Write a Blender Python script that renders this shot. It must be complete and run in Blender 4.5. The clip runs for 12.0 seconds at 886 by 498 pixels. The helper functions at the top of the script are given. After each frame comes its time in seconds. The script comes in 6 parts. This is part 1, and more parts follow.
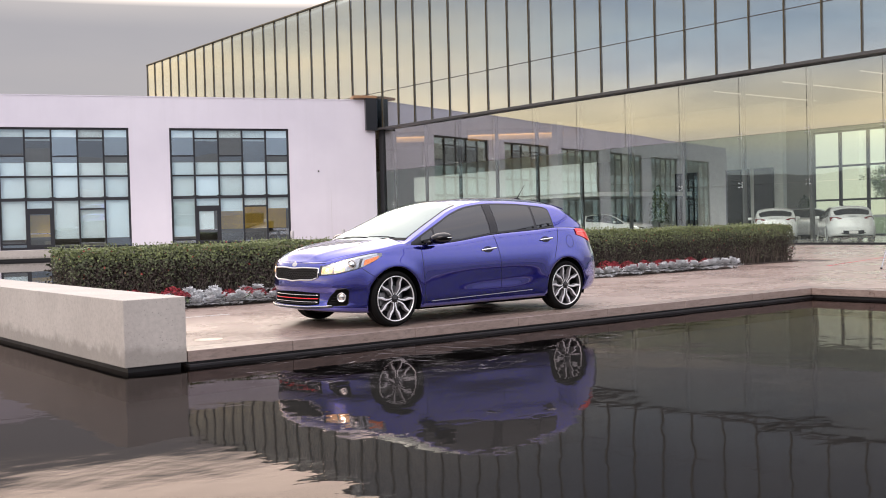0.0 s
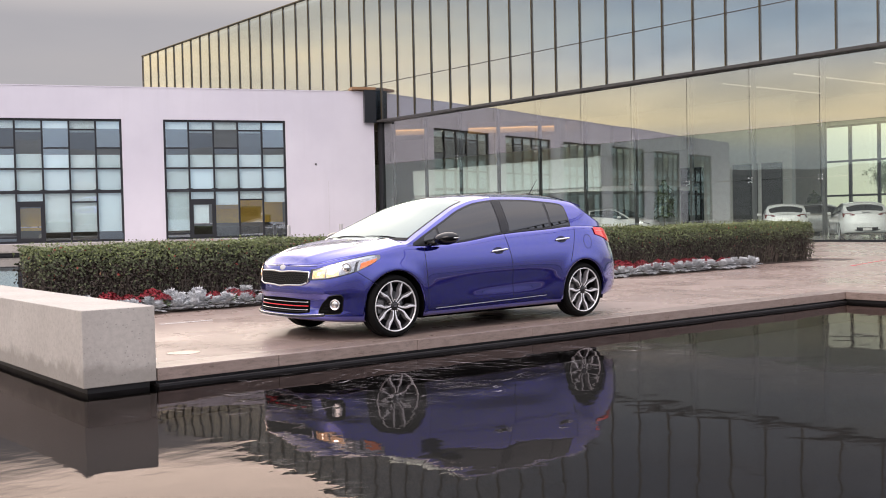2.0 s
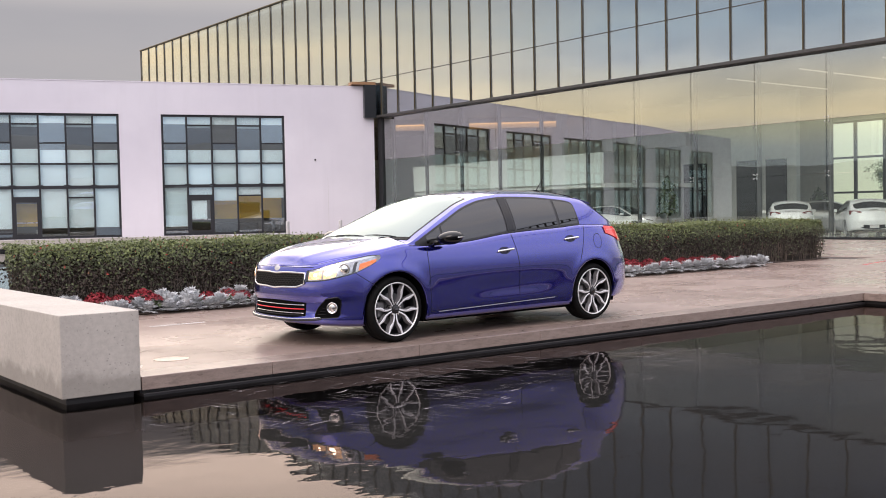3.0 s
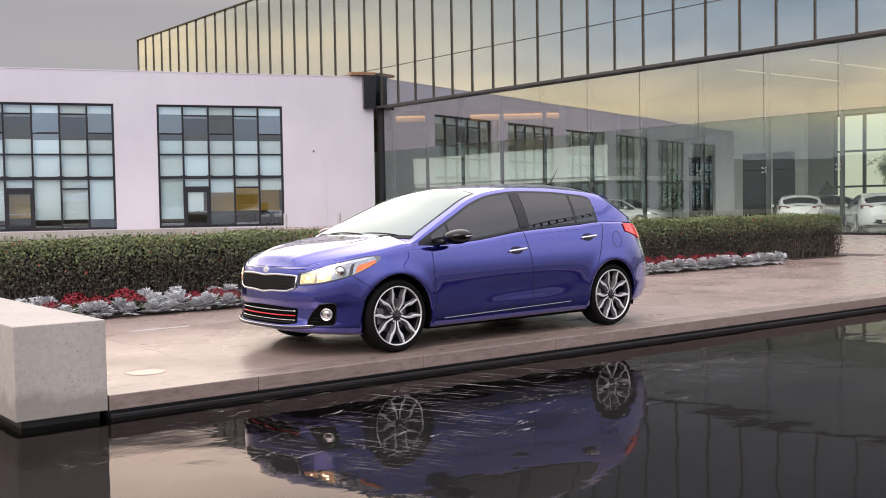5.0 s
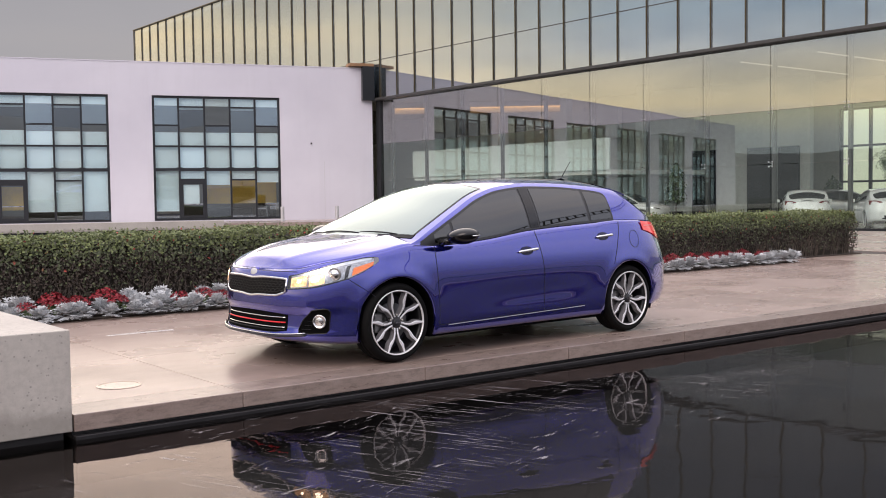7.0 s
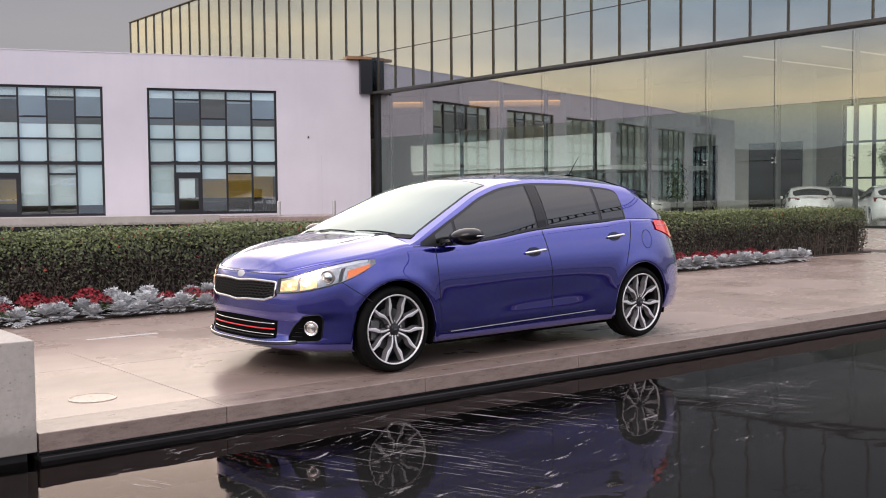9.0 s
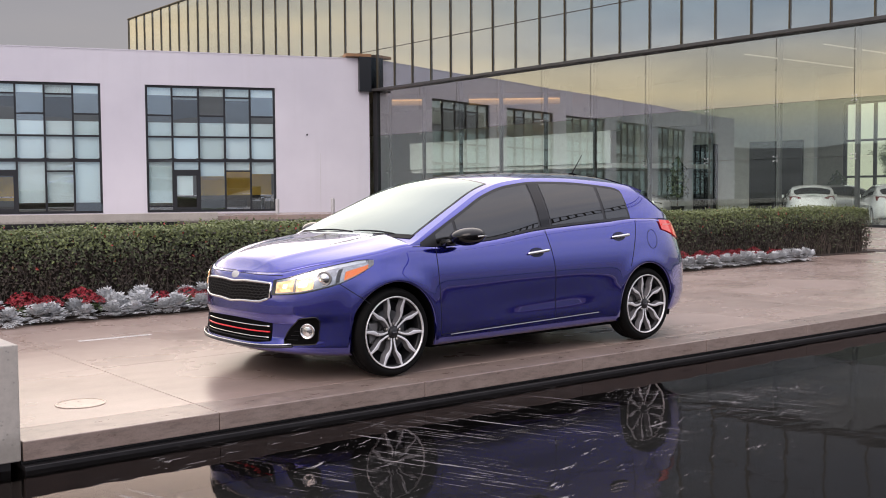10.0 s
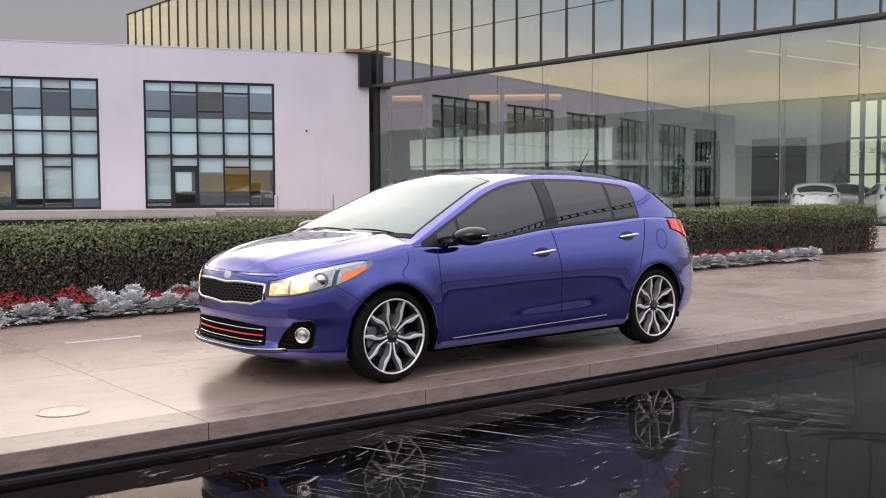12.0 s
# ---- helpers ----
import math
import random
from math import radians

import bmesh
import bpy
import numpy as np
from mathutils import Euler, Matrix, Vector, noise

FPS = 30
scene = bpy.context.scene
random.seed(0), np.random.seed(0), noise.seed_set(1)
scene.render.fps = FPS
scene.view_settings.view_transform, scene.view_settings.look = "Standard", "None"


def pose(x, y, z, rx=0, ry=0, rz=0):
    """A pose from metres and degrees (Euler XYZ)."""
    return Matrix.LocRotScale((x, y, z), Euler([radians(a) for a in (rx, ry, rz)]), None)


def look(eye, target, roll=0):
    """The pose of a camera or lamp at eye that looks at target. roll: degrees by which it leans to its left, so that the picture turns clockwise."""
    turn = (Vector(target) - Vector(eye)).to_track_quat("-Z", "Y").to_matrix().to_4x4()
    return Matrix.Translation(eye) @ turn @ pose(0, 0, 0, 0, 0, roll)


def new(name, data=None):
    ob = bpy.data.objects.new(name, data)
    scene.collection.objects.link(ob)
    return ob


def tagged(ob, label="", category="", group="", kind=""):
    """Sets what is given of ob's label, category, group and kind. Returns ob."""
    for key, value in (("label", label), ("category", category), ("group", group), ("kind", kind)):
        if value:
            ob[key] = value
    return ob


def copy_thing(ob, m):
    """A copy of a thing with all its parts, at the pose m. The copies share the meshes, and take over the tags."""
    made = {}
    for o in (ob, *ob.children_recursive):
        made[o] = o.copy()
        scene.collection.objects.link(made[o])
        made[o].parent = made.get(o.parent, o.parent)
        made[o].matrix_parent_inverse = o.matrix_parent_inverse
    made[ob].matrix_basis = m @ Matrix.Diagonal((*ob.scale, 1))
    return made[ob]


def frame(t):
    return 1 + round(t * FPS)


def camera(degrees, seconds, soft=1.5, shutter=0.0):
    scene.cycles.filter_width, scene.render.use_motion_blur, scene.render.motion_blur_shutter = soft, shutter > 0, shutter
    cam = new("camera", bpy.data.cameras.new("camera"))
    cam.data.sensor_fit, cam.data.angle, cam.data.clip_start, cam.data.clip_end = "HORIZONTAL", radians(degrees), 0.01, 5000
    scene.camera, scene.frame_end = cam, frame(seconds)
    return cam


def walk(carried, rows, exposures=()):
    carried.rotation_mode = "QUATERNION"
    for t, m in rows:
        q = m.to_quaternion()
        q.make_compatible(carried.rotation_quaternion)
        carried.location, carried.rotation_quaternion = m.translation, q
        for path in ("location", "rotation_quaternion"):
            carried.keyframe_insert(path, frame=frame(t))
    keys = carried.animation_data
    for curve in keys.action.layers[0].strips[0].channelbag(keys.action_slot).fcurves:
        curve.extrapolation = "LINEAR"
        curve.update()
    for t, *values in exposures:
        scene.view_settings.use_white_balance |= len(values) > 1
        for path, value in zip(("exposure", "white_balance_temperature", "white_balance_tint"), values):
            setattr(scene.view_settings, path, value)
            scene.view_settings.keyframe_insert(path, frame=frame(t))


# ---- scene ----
cam = camera(46.16, 12.0, soft=1.0)
PATH = [
    (0.0, (-6.645, -9.143, 1.130), (-1.741, -2.826, 0.936), -1.46),
    (0.5, (-6.458, -8.872, 1.143), (-1.550, -2.558, 0.939), -1.41),
    (1.0, (-6.277, -8.611, 1.156), (-1.367, -2.298, 0.940), -1.35),
    (1.5, (-6.104, -8.358, 1.168), (-1.192, -2.047, 0.939), -1.31),
    (2.0, (-5.937, -8.115, 1.179), (-1.025, -1.805, 0.937), -1.26),
    (2.5, (-5.778, -7.881, 1.190), (-0.865, -1.572, 0.933), -1.21),
    (3.0, (-5.625, -7.657, 1.201), (-0.713, -1.349, 0.928), -1.16),
    (3.5, (-5.480, -7.443, 1.211), (-0.567, -1.136, 0.923), -1.12),
    (4.0, (-5.341, -7.239, 1.220), (-0.428, -0.933, 0.917), -1.07),
    (4.5, (-5.210, -7.046, 1.229), (-0.296, -0.741, 0.911), -1.02),
    (5.0, (-5.085, -6.863, 1.237), (-0.170, -0.559, 0.904), -0.97),
    (5.5, (-4.966, -6.690, 1.245), (-0.050, -0.388, 0.898), -0.91),
    (6.0, (-4.855, -6.527, 1.253), (0.063, -0.227, 0.891), -0.86),
    (6.5, (-4.750, -6.374, 1.260), (0.171, -0.077, 0.885), -0.80),
    (7.0, (-4.651, -6.231, 1.266), (0.272, 0.063, 0.879), -0.75),
    (7.5, (-4.559, -6.099, 1.272), (0.367, 0.192, 0.873), -0.69),
    (8.0, (-4.473, -5.975, 1.278), (0.457, 0.312, 0.868), -0.63),
    (8.5, (-4.393, -5.862, 1.282), (0.540, 0.422, 0.863), -0.58),
    (9.0, (-4.319, -5.757, 1.287), (0.617, 0.523, 0.858), -0.52),
    (9.5, (-4.251, -5.661, 1.290), (0.688, 0.616, 0.853), -0.47),
    (10.0, (-4.189, -5.574, 1.293), (0.753, 0.700, 0.848), -0.41),
    (10.5, (-4.133, -5.495, 1.295), (0.812, 0.777, 0.843), -0.36),
    (11.0, (-4.081, -5.424, 1.297), (0.864, 0.848, 0.838), -0.32),
    (11.5, (-4.036, -5.359, 1.298), (0.910, 0.912, 0.833), -0.28),
    (12.0, (-3.995, -5.302, 1.297), (0.949, 0.970, 0.827), -0.25),
]
walk(cam, [(t, look(e, g, r)) for t, e, g, r in PATH], exposures=[(0.0, 0.19, 6500, 18), (6.0, 0.02, 6500, 18), (12.0, -0.15, 6420, 18)])

# ---- world and sun: an overcast evening, the low sun veiled in the west ----
world = bpy.data.worlds.new("evening_sky")
scene.world = world
world.use_nodes = True
wn, wl = world.node_tree.nodes, world.node_tree.links
wn.clear()
SUN_AZ = (-0.90, -0.44)                     # towards the veiled sun, in plan
SUN_EL = 36.0


def wnode(kind, **kw):
    n = wn.new(kind)
    for k, v in kw.items():
        n.inputs[k].default_value = v
    return n


def wmath(op, a, b=0.0):
    n = wn.new("ShaderNodeMath")
    n.operation = op
    for i, v in enumerate((a, b)):
        if isinstance(v, (int, float)):
            n.inputs[i].default_value = v
        else:
            wl.new(v, n.inputs[i])
    return n.outputs[0]


def wramp(v, stops):
    n = wn.new("ShaderNodeValToRGB")
    wl.new(v, n.inputs[0])
    el = n.color_ramp.elements
    while len(el) < len(stops):
        el.new(0.5)
    for e, (pos, col) in zip(el, stops):
        e.position, e.color = pos, (*col, 1)
    return n.outputs[0]


def wmix(fac, a, b, mode="MIX"):
    n = wn.new("ShaderNodeMix")
    n.data_type, n.blend_type = "RGBA", mode
    for s, v in ((n.inputs[0], fac), (n.inputs[6], a), (n.inputs[7], b)):
        if isinstance(v, (int, float)):
            s.default_value = v
        elif isinstance(v, tuple):
            s.default_value = (*v, 1)
        else:
            wl.new(v, s)
    return n.outputs[2]


geo_n = wn.new("ShaderNodeTexCoord")
sep = wn.new("ShaderNodeSeparateXYZ")
wl.new(geo_n.outputs["Generated"], sep.inputs[0])
dx, dy, dz = sep.outputs
el_up = wmath("MAXIMUM", dz, 0.0)
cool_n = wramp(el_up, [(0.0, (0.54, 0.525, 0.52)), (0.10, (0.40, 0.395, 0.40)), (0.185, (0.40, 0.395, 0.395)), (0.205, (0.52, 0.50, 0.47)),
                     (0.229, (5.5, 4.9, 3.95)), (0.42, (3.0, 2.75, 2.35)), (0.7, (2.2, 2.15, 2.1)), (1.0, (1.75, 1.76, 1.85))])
blue = wramp(el_up, [(0.0, (0.26, 0.28, 0.33)), (0.06, (0.34, 0.37, 0.44)), (0.15, (0.72, 0.80, 0.92)), (0.30, (1.08, 1.15, 1.27)), (0.6, (1.30, 1.32, 1.42)), (1.0, (1.70, 1.72, 1.85))])
warm = wramp(el_up, [(0.0, (1.7, 1.42, 0.90)), (0.11, (1.7, 1.46, 0.98)), (0.155, (1.5, 1.30, 0.84)),
                     (0.20, (1.15, 1.08, 0.80)), (0.30, (0.75, 0.82, 0.90)), (0.6, (1.30, 1.30, 1.38)), (1.0, (1.70, 1.72, 1.85))])
west = wramp(el_up, [(0.0, (0.62, 0.63, 0.66)), (0.055, (0.86, 0.88, 0.93)), (0.085, (1.90, 1.62, 1.00)), (0.112, (1.58, 1.44, 1.04)), (0.138, (0.98, 1.05, 1.02)),
                     (0.17, (0.66, 0.82, 0.90)), (0.225, (0.42, 0.50, 0.60)), (0.30, (0.46, 0.55, 0.68)), (0.6, (1.30, 1.30, 1.38)), (1.0, (1.70, 1.72, 1.85))])


def clamp01(v):
    return wmath("MINIMUM", wmath("MAXIMUM", v, 0.0), 1.0)


side = wmath("MULTIPLY", clamp01(wmath("MULTIPLY", wmath("SUBTRACT", 0.12, dx), 2.2)), clamp01(wmath("MULTIPLY", wmath("ADD", dy, 0.35), 1.8)))
south = clamp01(wmath("MULTIPLY", wmath("SUBTRACT", 0.05, dy), 1.8))
glow_e = clamp01(wmath("MULTIPLY", wmath("SUBTRACT", dx, 0.70), 6.0))
east = wramp(el_up, [(0.0, (0.98, 0.93, 0.66)), (0.10, (1.0, 0.97, 0.78)), (0.2, (1.4, 1.38, 1.25)), (0.5, (1.6, 1.58, 1.58)), (1.0, (1.70, 1.72, 1.85))])
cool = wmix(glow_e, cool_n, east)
north = clamp01(wmath("MULTIPLY", wmath("SUBTRACT", dy, 0.66), 4.2))
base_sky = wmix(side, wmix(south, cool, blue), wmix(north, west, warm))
# long streaked clouds
stretch = wn.new("ShaderNodeMapping")
stretch.inputs["Scale"].default_value = (1.6, 1.6, 7.0)
wl.new(geo_n.outputs["Generated"], stretch.inputs[0])
cloud = wnode("ShaderNodeTexNoise", Scale=2.1, Detail=7.0, Roughness=0.55)
wl.new(stretch.outputs[0], cloud.inputs["Vector"])
cloud_v = wramp(cloud.outputs["Fac"], [(0.34, (0.60, 0.65, 0.74)), (0.5, (1.0, 1.0, 1.0)), (0.66, (1.38, 1.27, 1.10))])
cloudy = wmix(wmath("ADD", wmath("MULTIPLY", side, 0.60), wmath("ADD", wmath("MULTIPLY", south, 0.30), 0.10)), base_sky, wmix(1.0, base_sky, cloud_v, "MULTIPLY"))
nish = wn.new("ShaderNodeTexSky")
nish.sky_type, nish.sun_disc = "NISHITA", False
nish.sun_elevation = radians(SUN_EL)
nish.sun_rotation = math.atan2(SUN_AZ[0], SUN_AZ[1])
nish.air_density, nish.dust_density = 1.5, 3.0
bg_cloud, bg_air, add = wn.new("ShaderNodeBackground"), wn.new("ShaderNodeBackground"), wn.new("ShaderNodeAddShader")
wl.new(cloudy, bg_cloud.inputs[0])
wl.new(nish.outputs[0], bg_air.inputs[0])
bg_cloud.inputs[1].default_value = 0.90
bg_air.inputs[1].default_value = 0.010
wl.new(bg_cloud.outputs[0], add.inputs[0])
wl.new(bg_air.outputs[0], add.inputs[1])
wout = wn.new("ShaderNodeOutputWorld")
wl.new(add.outputs[0], wout.inputs[0])

sun_data = bpy.data.lights.new("sun", "SUN")
sun_data.energy, sun_data.angle, sun_data.color = 1.3, radians(44), (1.0, 0.87, 0.76)
sun_ob = new("sun", sun_data)
sd = Vector((SUN_AZ[0] * math.cos(radians(SUN_EL)), SUN_AZ[1] * math.cos(radians(SUN_EL)), math.sin(radians(SUN_EL))))
sun_ob.matrix_world = look(sd * 100, (0, 0, 0))


# ---- materials ----
class Mat:
    """A small builder for node materials."""

    def __init__(self, name):
        self.m = bpy.data.materials.new(name)
        self.m.use_nodes = True
        self.n, self.l = self.m.node_tree.nodes, self.m.node_tree.links
        self.b = self.n["Principled BSDF"]
        self.out = self.n["Material Output"]

    def put(self, socket, v):
        if isinstance(v, (int, float)):
            socket.default_value = v
        elif isinstance(v, tuple):
            socket.default_value = (*v, 1) if len(v) == 3 and socket.type == "RGBA" else v
        else:
            self.l.new(v, socket)

    def set(self, **kw):
        for k, v in kw.items():
            self.put(self.b.inputs[k.replace("_", " ")], v)
        return self

    def coords(self, scale=(1, 1, 1), kind="Object", rot=(0, 0, 0)):
        t = self.n.new("ShaderNodeTexCoord")
        mp = self.n.new("ShaderNodeMapping")
        mp.inputs["Scale"].default_value = scale
        mp.inputs["Rotation"].default_value = rot
        self.l.new(t.outputs[kind], mp.inputs[0])
        return mp.outputs[0]

    def world(self, scale=(1, 1, 1)):
        t = self.n.new("ShaderNodeNewGeometry")
        mp = self.n.new("ShaderNodeMapping")
        mp.inputs["Scale"].default_value = scale
        self.l.new(t.outputs["Position"], mp.inputs[0])
        return mp.outputs[0]

    def noise(self, vec, scale, detail=4.0, rough=0.55, distortion=0.0):
        t = self.n.new("ShaderNodeTexNoise")
        self.l.new(vec, t.inputs["Vector"])
        for k, v in (("Scale", scale), ("Detail", detail), ("Roughness", rough), ("Distortion", distortion)):
            t.inputs[k].default_value = v
        return t.outputs["Fac"]

    def voronoi(self, vec, scale):
        t = self.n.new("ShaderNodeTexVoronoi")
        self.l.new(vec, t.inputs["Vector"])
        t.inputs["Scale"].default_value = scale
        return t.outputs["Distance"]

    def ramp(self, v, stops):
        n = self.n.new("ShaderNodeValToRGB")
        self.l.new(v, n.inputs[0])
        el = n.color_ramp.elements
        while len(el) < len(stops):
            el.new(0.5)
        for e, (pos, col) in zip(el, stops):
            e.position = pos
            e.color = (col, col, col, 1) if isinstance(col, (int, float)) else (*col, 1)
        return n.outputs[0]

    def mix(self, fac, a, b, mode="MIX"):
        n = self.n.new("ShaderNodeMix")
        n.data_type, n.blend_type = "RGBA", mode
        self.put(n.inputs[0], fac), self.put(n.inputs[6], a), self.put(n.inputs[7], b)
        return n.outputs[2]

    def math(self, op, a, b=0.0):
        n = self.n.new("ShaderNodeMath")
        n.operation = op
        self.put(n.inputs[0], a), self.put(n.inputs[1], b)
        return n.outputs[0]

    def bump(self, height, strength=0.2, distance=0.01, target=None):
        n = self.n.new("ShaderNodeBump")
        n.inputs["Strength"].default_value, n.inputs["Distance"].default_value = strength, distance
        self.l.new(height, n.inputs["Height"])
        self.l.new(n.outputs[0], (target or self.b).inputs["Normal"])
        return self

    def rand(self):
        return self.n.new("ShaderNodeObjectInfo").outputs["Random"]

    def island(self):
        return self.n.new("ShaderNodeNewGeometry").outputs["Random Per Island"]


def plain(name, col, rough=0.5, metal=0.0, vary=0.08, scale=6.0, **kw):
    """A plain surface with slight mottling of colour and gloss."""
    k = Mat(name)
    v = k.noise(k.world(), scale, 5.0)
    dark = tuple(c * (1 - vary) for c in col)
    lite = tuple(min(1, c * (1 + vary)) for c in col)
    k.set(Base_Color=k.ramp(v, [(0.3, dark), (0.7, lite)]), Roughness=k.ramp(v, [(0.3, rough * 0.9), (0.7, min(1, rough * 1.1))]), Metallic=metal, **kw)
    return k.m


def concrete_material():
    k = Mat("smooth_concrete")
    p = k.world()
    big, fine = k.noise(p, 1.3, 6), k.noise(p, 26, 6, 0.65)
    c = k.mix(k.ramp(big, [(0.35, 0.0), (0.68, 1.0)]), (0.375, 0.345, 0.312), (0.480, 0.447, 0.405))
    c = k.mix(0.35, c, k.ramp(fine, [(0.3, (0.33, 0.305, 0.275)), (0.6, (0.54, 0.505, 0.455))]))
    pits = k.ramp(k.voronoi(k.world((1, 1, 1.0)), 27), [(0.10, 0.0), (0.20, 1.0)])
    c = k.mix(k.math("MULTIPLY", k.math("SUBTRACT", 1.0, pits), k.ramp(big, [(0.38, 0.15), (0.6, 0.65)])), c, (0.22, 0.21, 0.20))
    # damp algae creeping up from the water
    sep_ = k.n.new("ShaderNodeSeparateXYZ")
    k.l.new(p, sep_.inputs[0])
    wet = k.math("ADD", k.math("MULTIPLY", sep_.outputs[2], 5.0), k.math("MULTIPLY", k.math("SUBTRACT", k.noise(p, 5, 4), 0.5), 1.5))
    c = k.mix(k.ramp(wet, [(-0.25, 0.6), (0.45, 0.0)]), c, (0.20, 0.185, 0.16))
    k.set(Base_Color=c, Roughness=0.72, Specular_IOR_Level=0.35)
    k.bump(k.math("ADD", k.math("MULTIPLY", fine, 0.5), pits), 0.25, 0.004)
    return k.m


def paving_material():
    """Warm, damp limestone slabs with faint veins and puddled gloss."""
    k = Mat("damp_limestone_paving")
    p = k.world()
    big, mid, fine = k.noise(p, 0.55, 5), k.noise(k.world((1, 2.2, 1)), 2.6, 6, 0.6, 0.6), k.noise(p, 60, 5, 0.7)
    c = k.mix(k.ramp(mid, [(0.32, 0.0), (0.7, 1.0)]), (0.345, 0.252, 0.212), (0.44, 0.338, 0.287))
    c = k.mix(k.math("MULTIPLY", k.rand(), 0.35), c, (0.315, 0.236, 0.20))
    c = k.mix(0.22, c, k.ramp(fine, [(0.3, (0.255, 0.195, 0.165)), (0.7, (0.465, 0.383, 0.338))]))
    c = k.mix(k.ramp(big, [(0.5, 0.0), (0.72, 0.35)]), c, (0.25, 0.203, 0.177))
    r = k.mix(k.ramp(big, [(0.38, 0.0), (0.66, 1.0)]), (0.33, 0.33, 0.33), (0.19, 0.19, 0.19))
    k.set(Base_Color=c, Roughness=r, Specular_IOR_Level=1.0)
    k.bump(fine, 0.10, 0.003)
    return k.m


def coping_material():
    """The pool's edge stones: the same limestone, blotched with splashed water and algae."""
    k = Mat("wet_coping_stone")
    p = k.world()
    mid, fine = k.noise(k.world((1, 3, 3)), 3.2, 6, 0.6), k.noise(p, 70, 4, 0.7)
    c = k.mix(k.ramp(mid, [(0.3, 0.0), (0.7, 1.0)]), (0.215, 0.158, 0.132), (0.30, 0.232, 0.198))
    c = k.mix(0.22, c, k.ramp(fine, [(0.3, (0.16, 0.12, 0.10)), (0.7, (0.38, 0.31, 0.27))]))
    stain = k.noise(k.world((2.2, 2.2, 9.0)), 4.0, 7, 0.7)
    c = k.mix(k.ramp(stain, [(0.48, 0.0), (0.64, 0.5)]), c, (0.10, 0.080, 0.066))
    k.set(Base_Color=c, Roughness=k.ramp(mid, [(0.3, 0.24), (0.7, 0.42)]), Specular_IOR_Level=0.8)
    k.bump(fine, 0.15, 0.003)
    return k.m


def water_material(name, tint, ripple, film=False):
    k = Mat(name)
    n, l = k.n, k.l
    n.remove(k.b)
    p = k.world((1.0, 1.0, 1.0))
    h = k.math("ADD", k.math("MULTIPLY", k.noise(k.world((1, 1, 1)), 1.1, 2.0, 0.5), 1.0), k.math("MULTIPLY", k.noise(k.world((1.0, 1.6, 1)), 4.5, 2.0, 0.5), 0.12))
    bmp = n.new("ShaderNodeBump")
    bmp.inputs["Strength"].default_value, bmp.inputs["Distance"].default_value = ripple, 0.05
    l.new(h, bmp.inputs["Height"])
    gl = n.new("ShaderNodeBsdfGlossy")
    gl.inputs["Roughness"].default_value = 0.004
    gl.inputs["Color"].default_value = (*tint, 1)
    l.new(bmp.outputs[0], gl.inputs["Normal"])
    tr = n.new("ShaderNodeBsdfTransparent")
    tr.inputs["Color"].default_value = (0.72, 0.72, 0.70, 1)
    fr = n.new("ShaderNodeFresnel")
    fr.inputs["IOR"].default_value = 1.18
    l.new(bmp.outputs[0], fr.inputs["Normal"])
    mx = n.new("ShaderNodeMixShader")
    l.new(fr.outputs[0], mx.inputs[0])
    l.new(tr.outputs[0], mx.inputs[1])
    l.new(gl.outputs[0], mx.inputs[2])
    if not film:
        l.new(mx.outputs[0], k.out.inputs["Surface"])
        return k.m

    # a broken lime film floats in a drift along the edge under the paving: thin streaks and flakes
    def drag(turn, long, wide):
        t, t2 = n.new("ShaderNodeMapping"), n.new("ShaderNodeMapping")
        t.inputs["Rotation"].default_value = (0, 0, radians(turn))
        t2.inputs["Scale"].default_value = (long, wide, 1)
        l.new(p, t.inputs[0]), l.new(t.outputs[0], t2.inputs[0])
        return t2.outputs[0]
    thin = k.ramp(k.noise(drag(68, 1.3, 30.0), 1.5, 6, 0.68, 0.35), [(0.597, 0.0), (0.62, 1.0)])
    flake = k.ramp(k.noise(drag(-16, 2.6, 11.0), 1.7, 8, 0.74, 0.6), [(0.61, 0.0), (0.635, 1.0)])
    here = k.ramp(k.noise(p, 0.75, 3), [(0.45, 0.0), (0.54, 1.0)])
    there = k.ramp(k.noise(drag(-16, 0.5, 2.2), 1.0, 4), [(0.44, 0.0), (0.54, 1.0)])
    s = k.math("MAXIMUM", k.math("MULTIPLY", thin, here), k.math("MULTIPLY", flake, there))
    sep_ = n.new("ShaderNodeSeparateXYZ")
    l.new(p, sep_.inputs[0])
    off = k.math("ADD", k.math("ABSOLUTE", k.math("ADD", sep_.outputs[1], 1.30)), k.math("MULTIPLY", k.noise(p, 0.9, 3), 0.9))
    off = k.math("ADD", off, k.math("MULTIPLY", k.math("MAXIMUM", 0.0, k.math("SUBTRACT", k.math("ABSOLUTE", k.math("ADD", sep_.outputs[0], 0.35)), 1.6)), 0.7))
    s = k.math("MULTIPLY", s, k.math("MAXIMUM", 0.0, k.math("MINIMUM", 1.0, k.math("MULTIPLY", k.math("SUBTRACT", 1.75, off), 2.0))))
    scum = n.new("ShaderNodeBsdfDiffuse")
    scum.inputs["Color"].default_value = (0.52, 0.49, 0.495, 1)
    top = n.new("ShaderNodeMixShader")
    l.new(k.math("MULTIPLY", s, 0.42), top.inputs[0])
    l.new(mx.outputs[0], top.inputs[1])
    l.new(scum.outputs[0], top.inputs[2])
    l.new(top.outputs[0], k.out.inputs["Surface"])
    return k.m


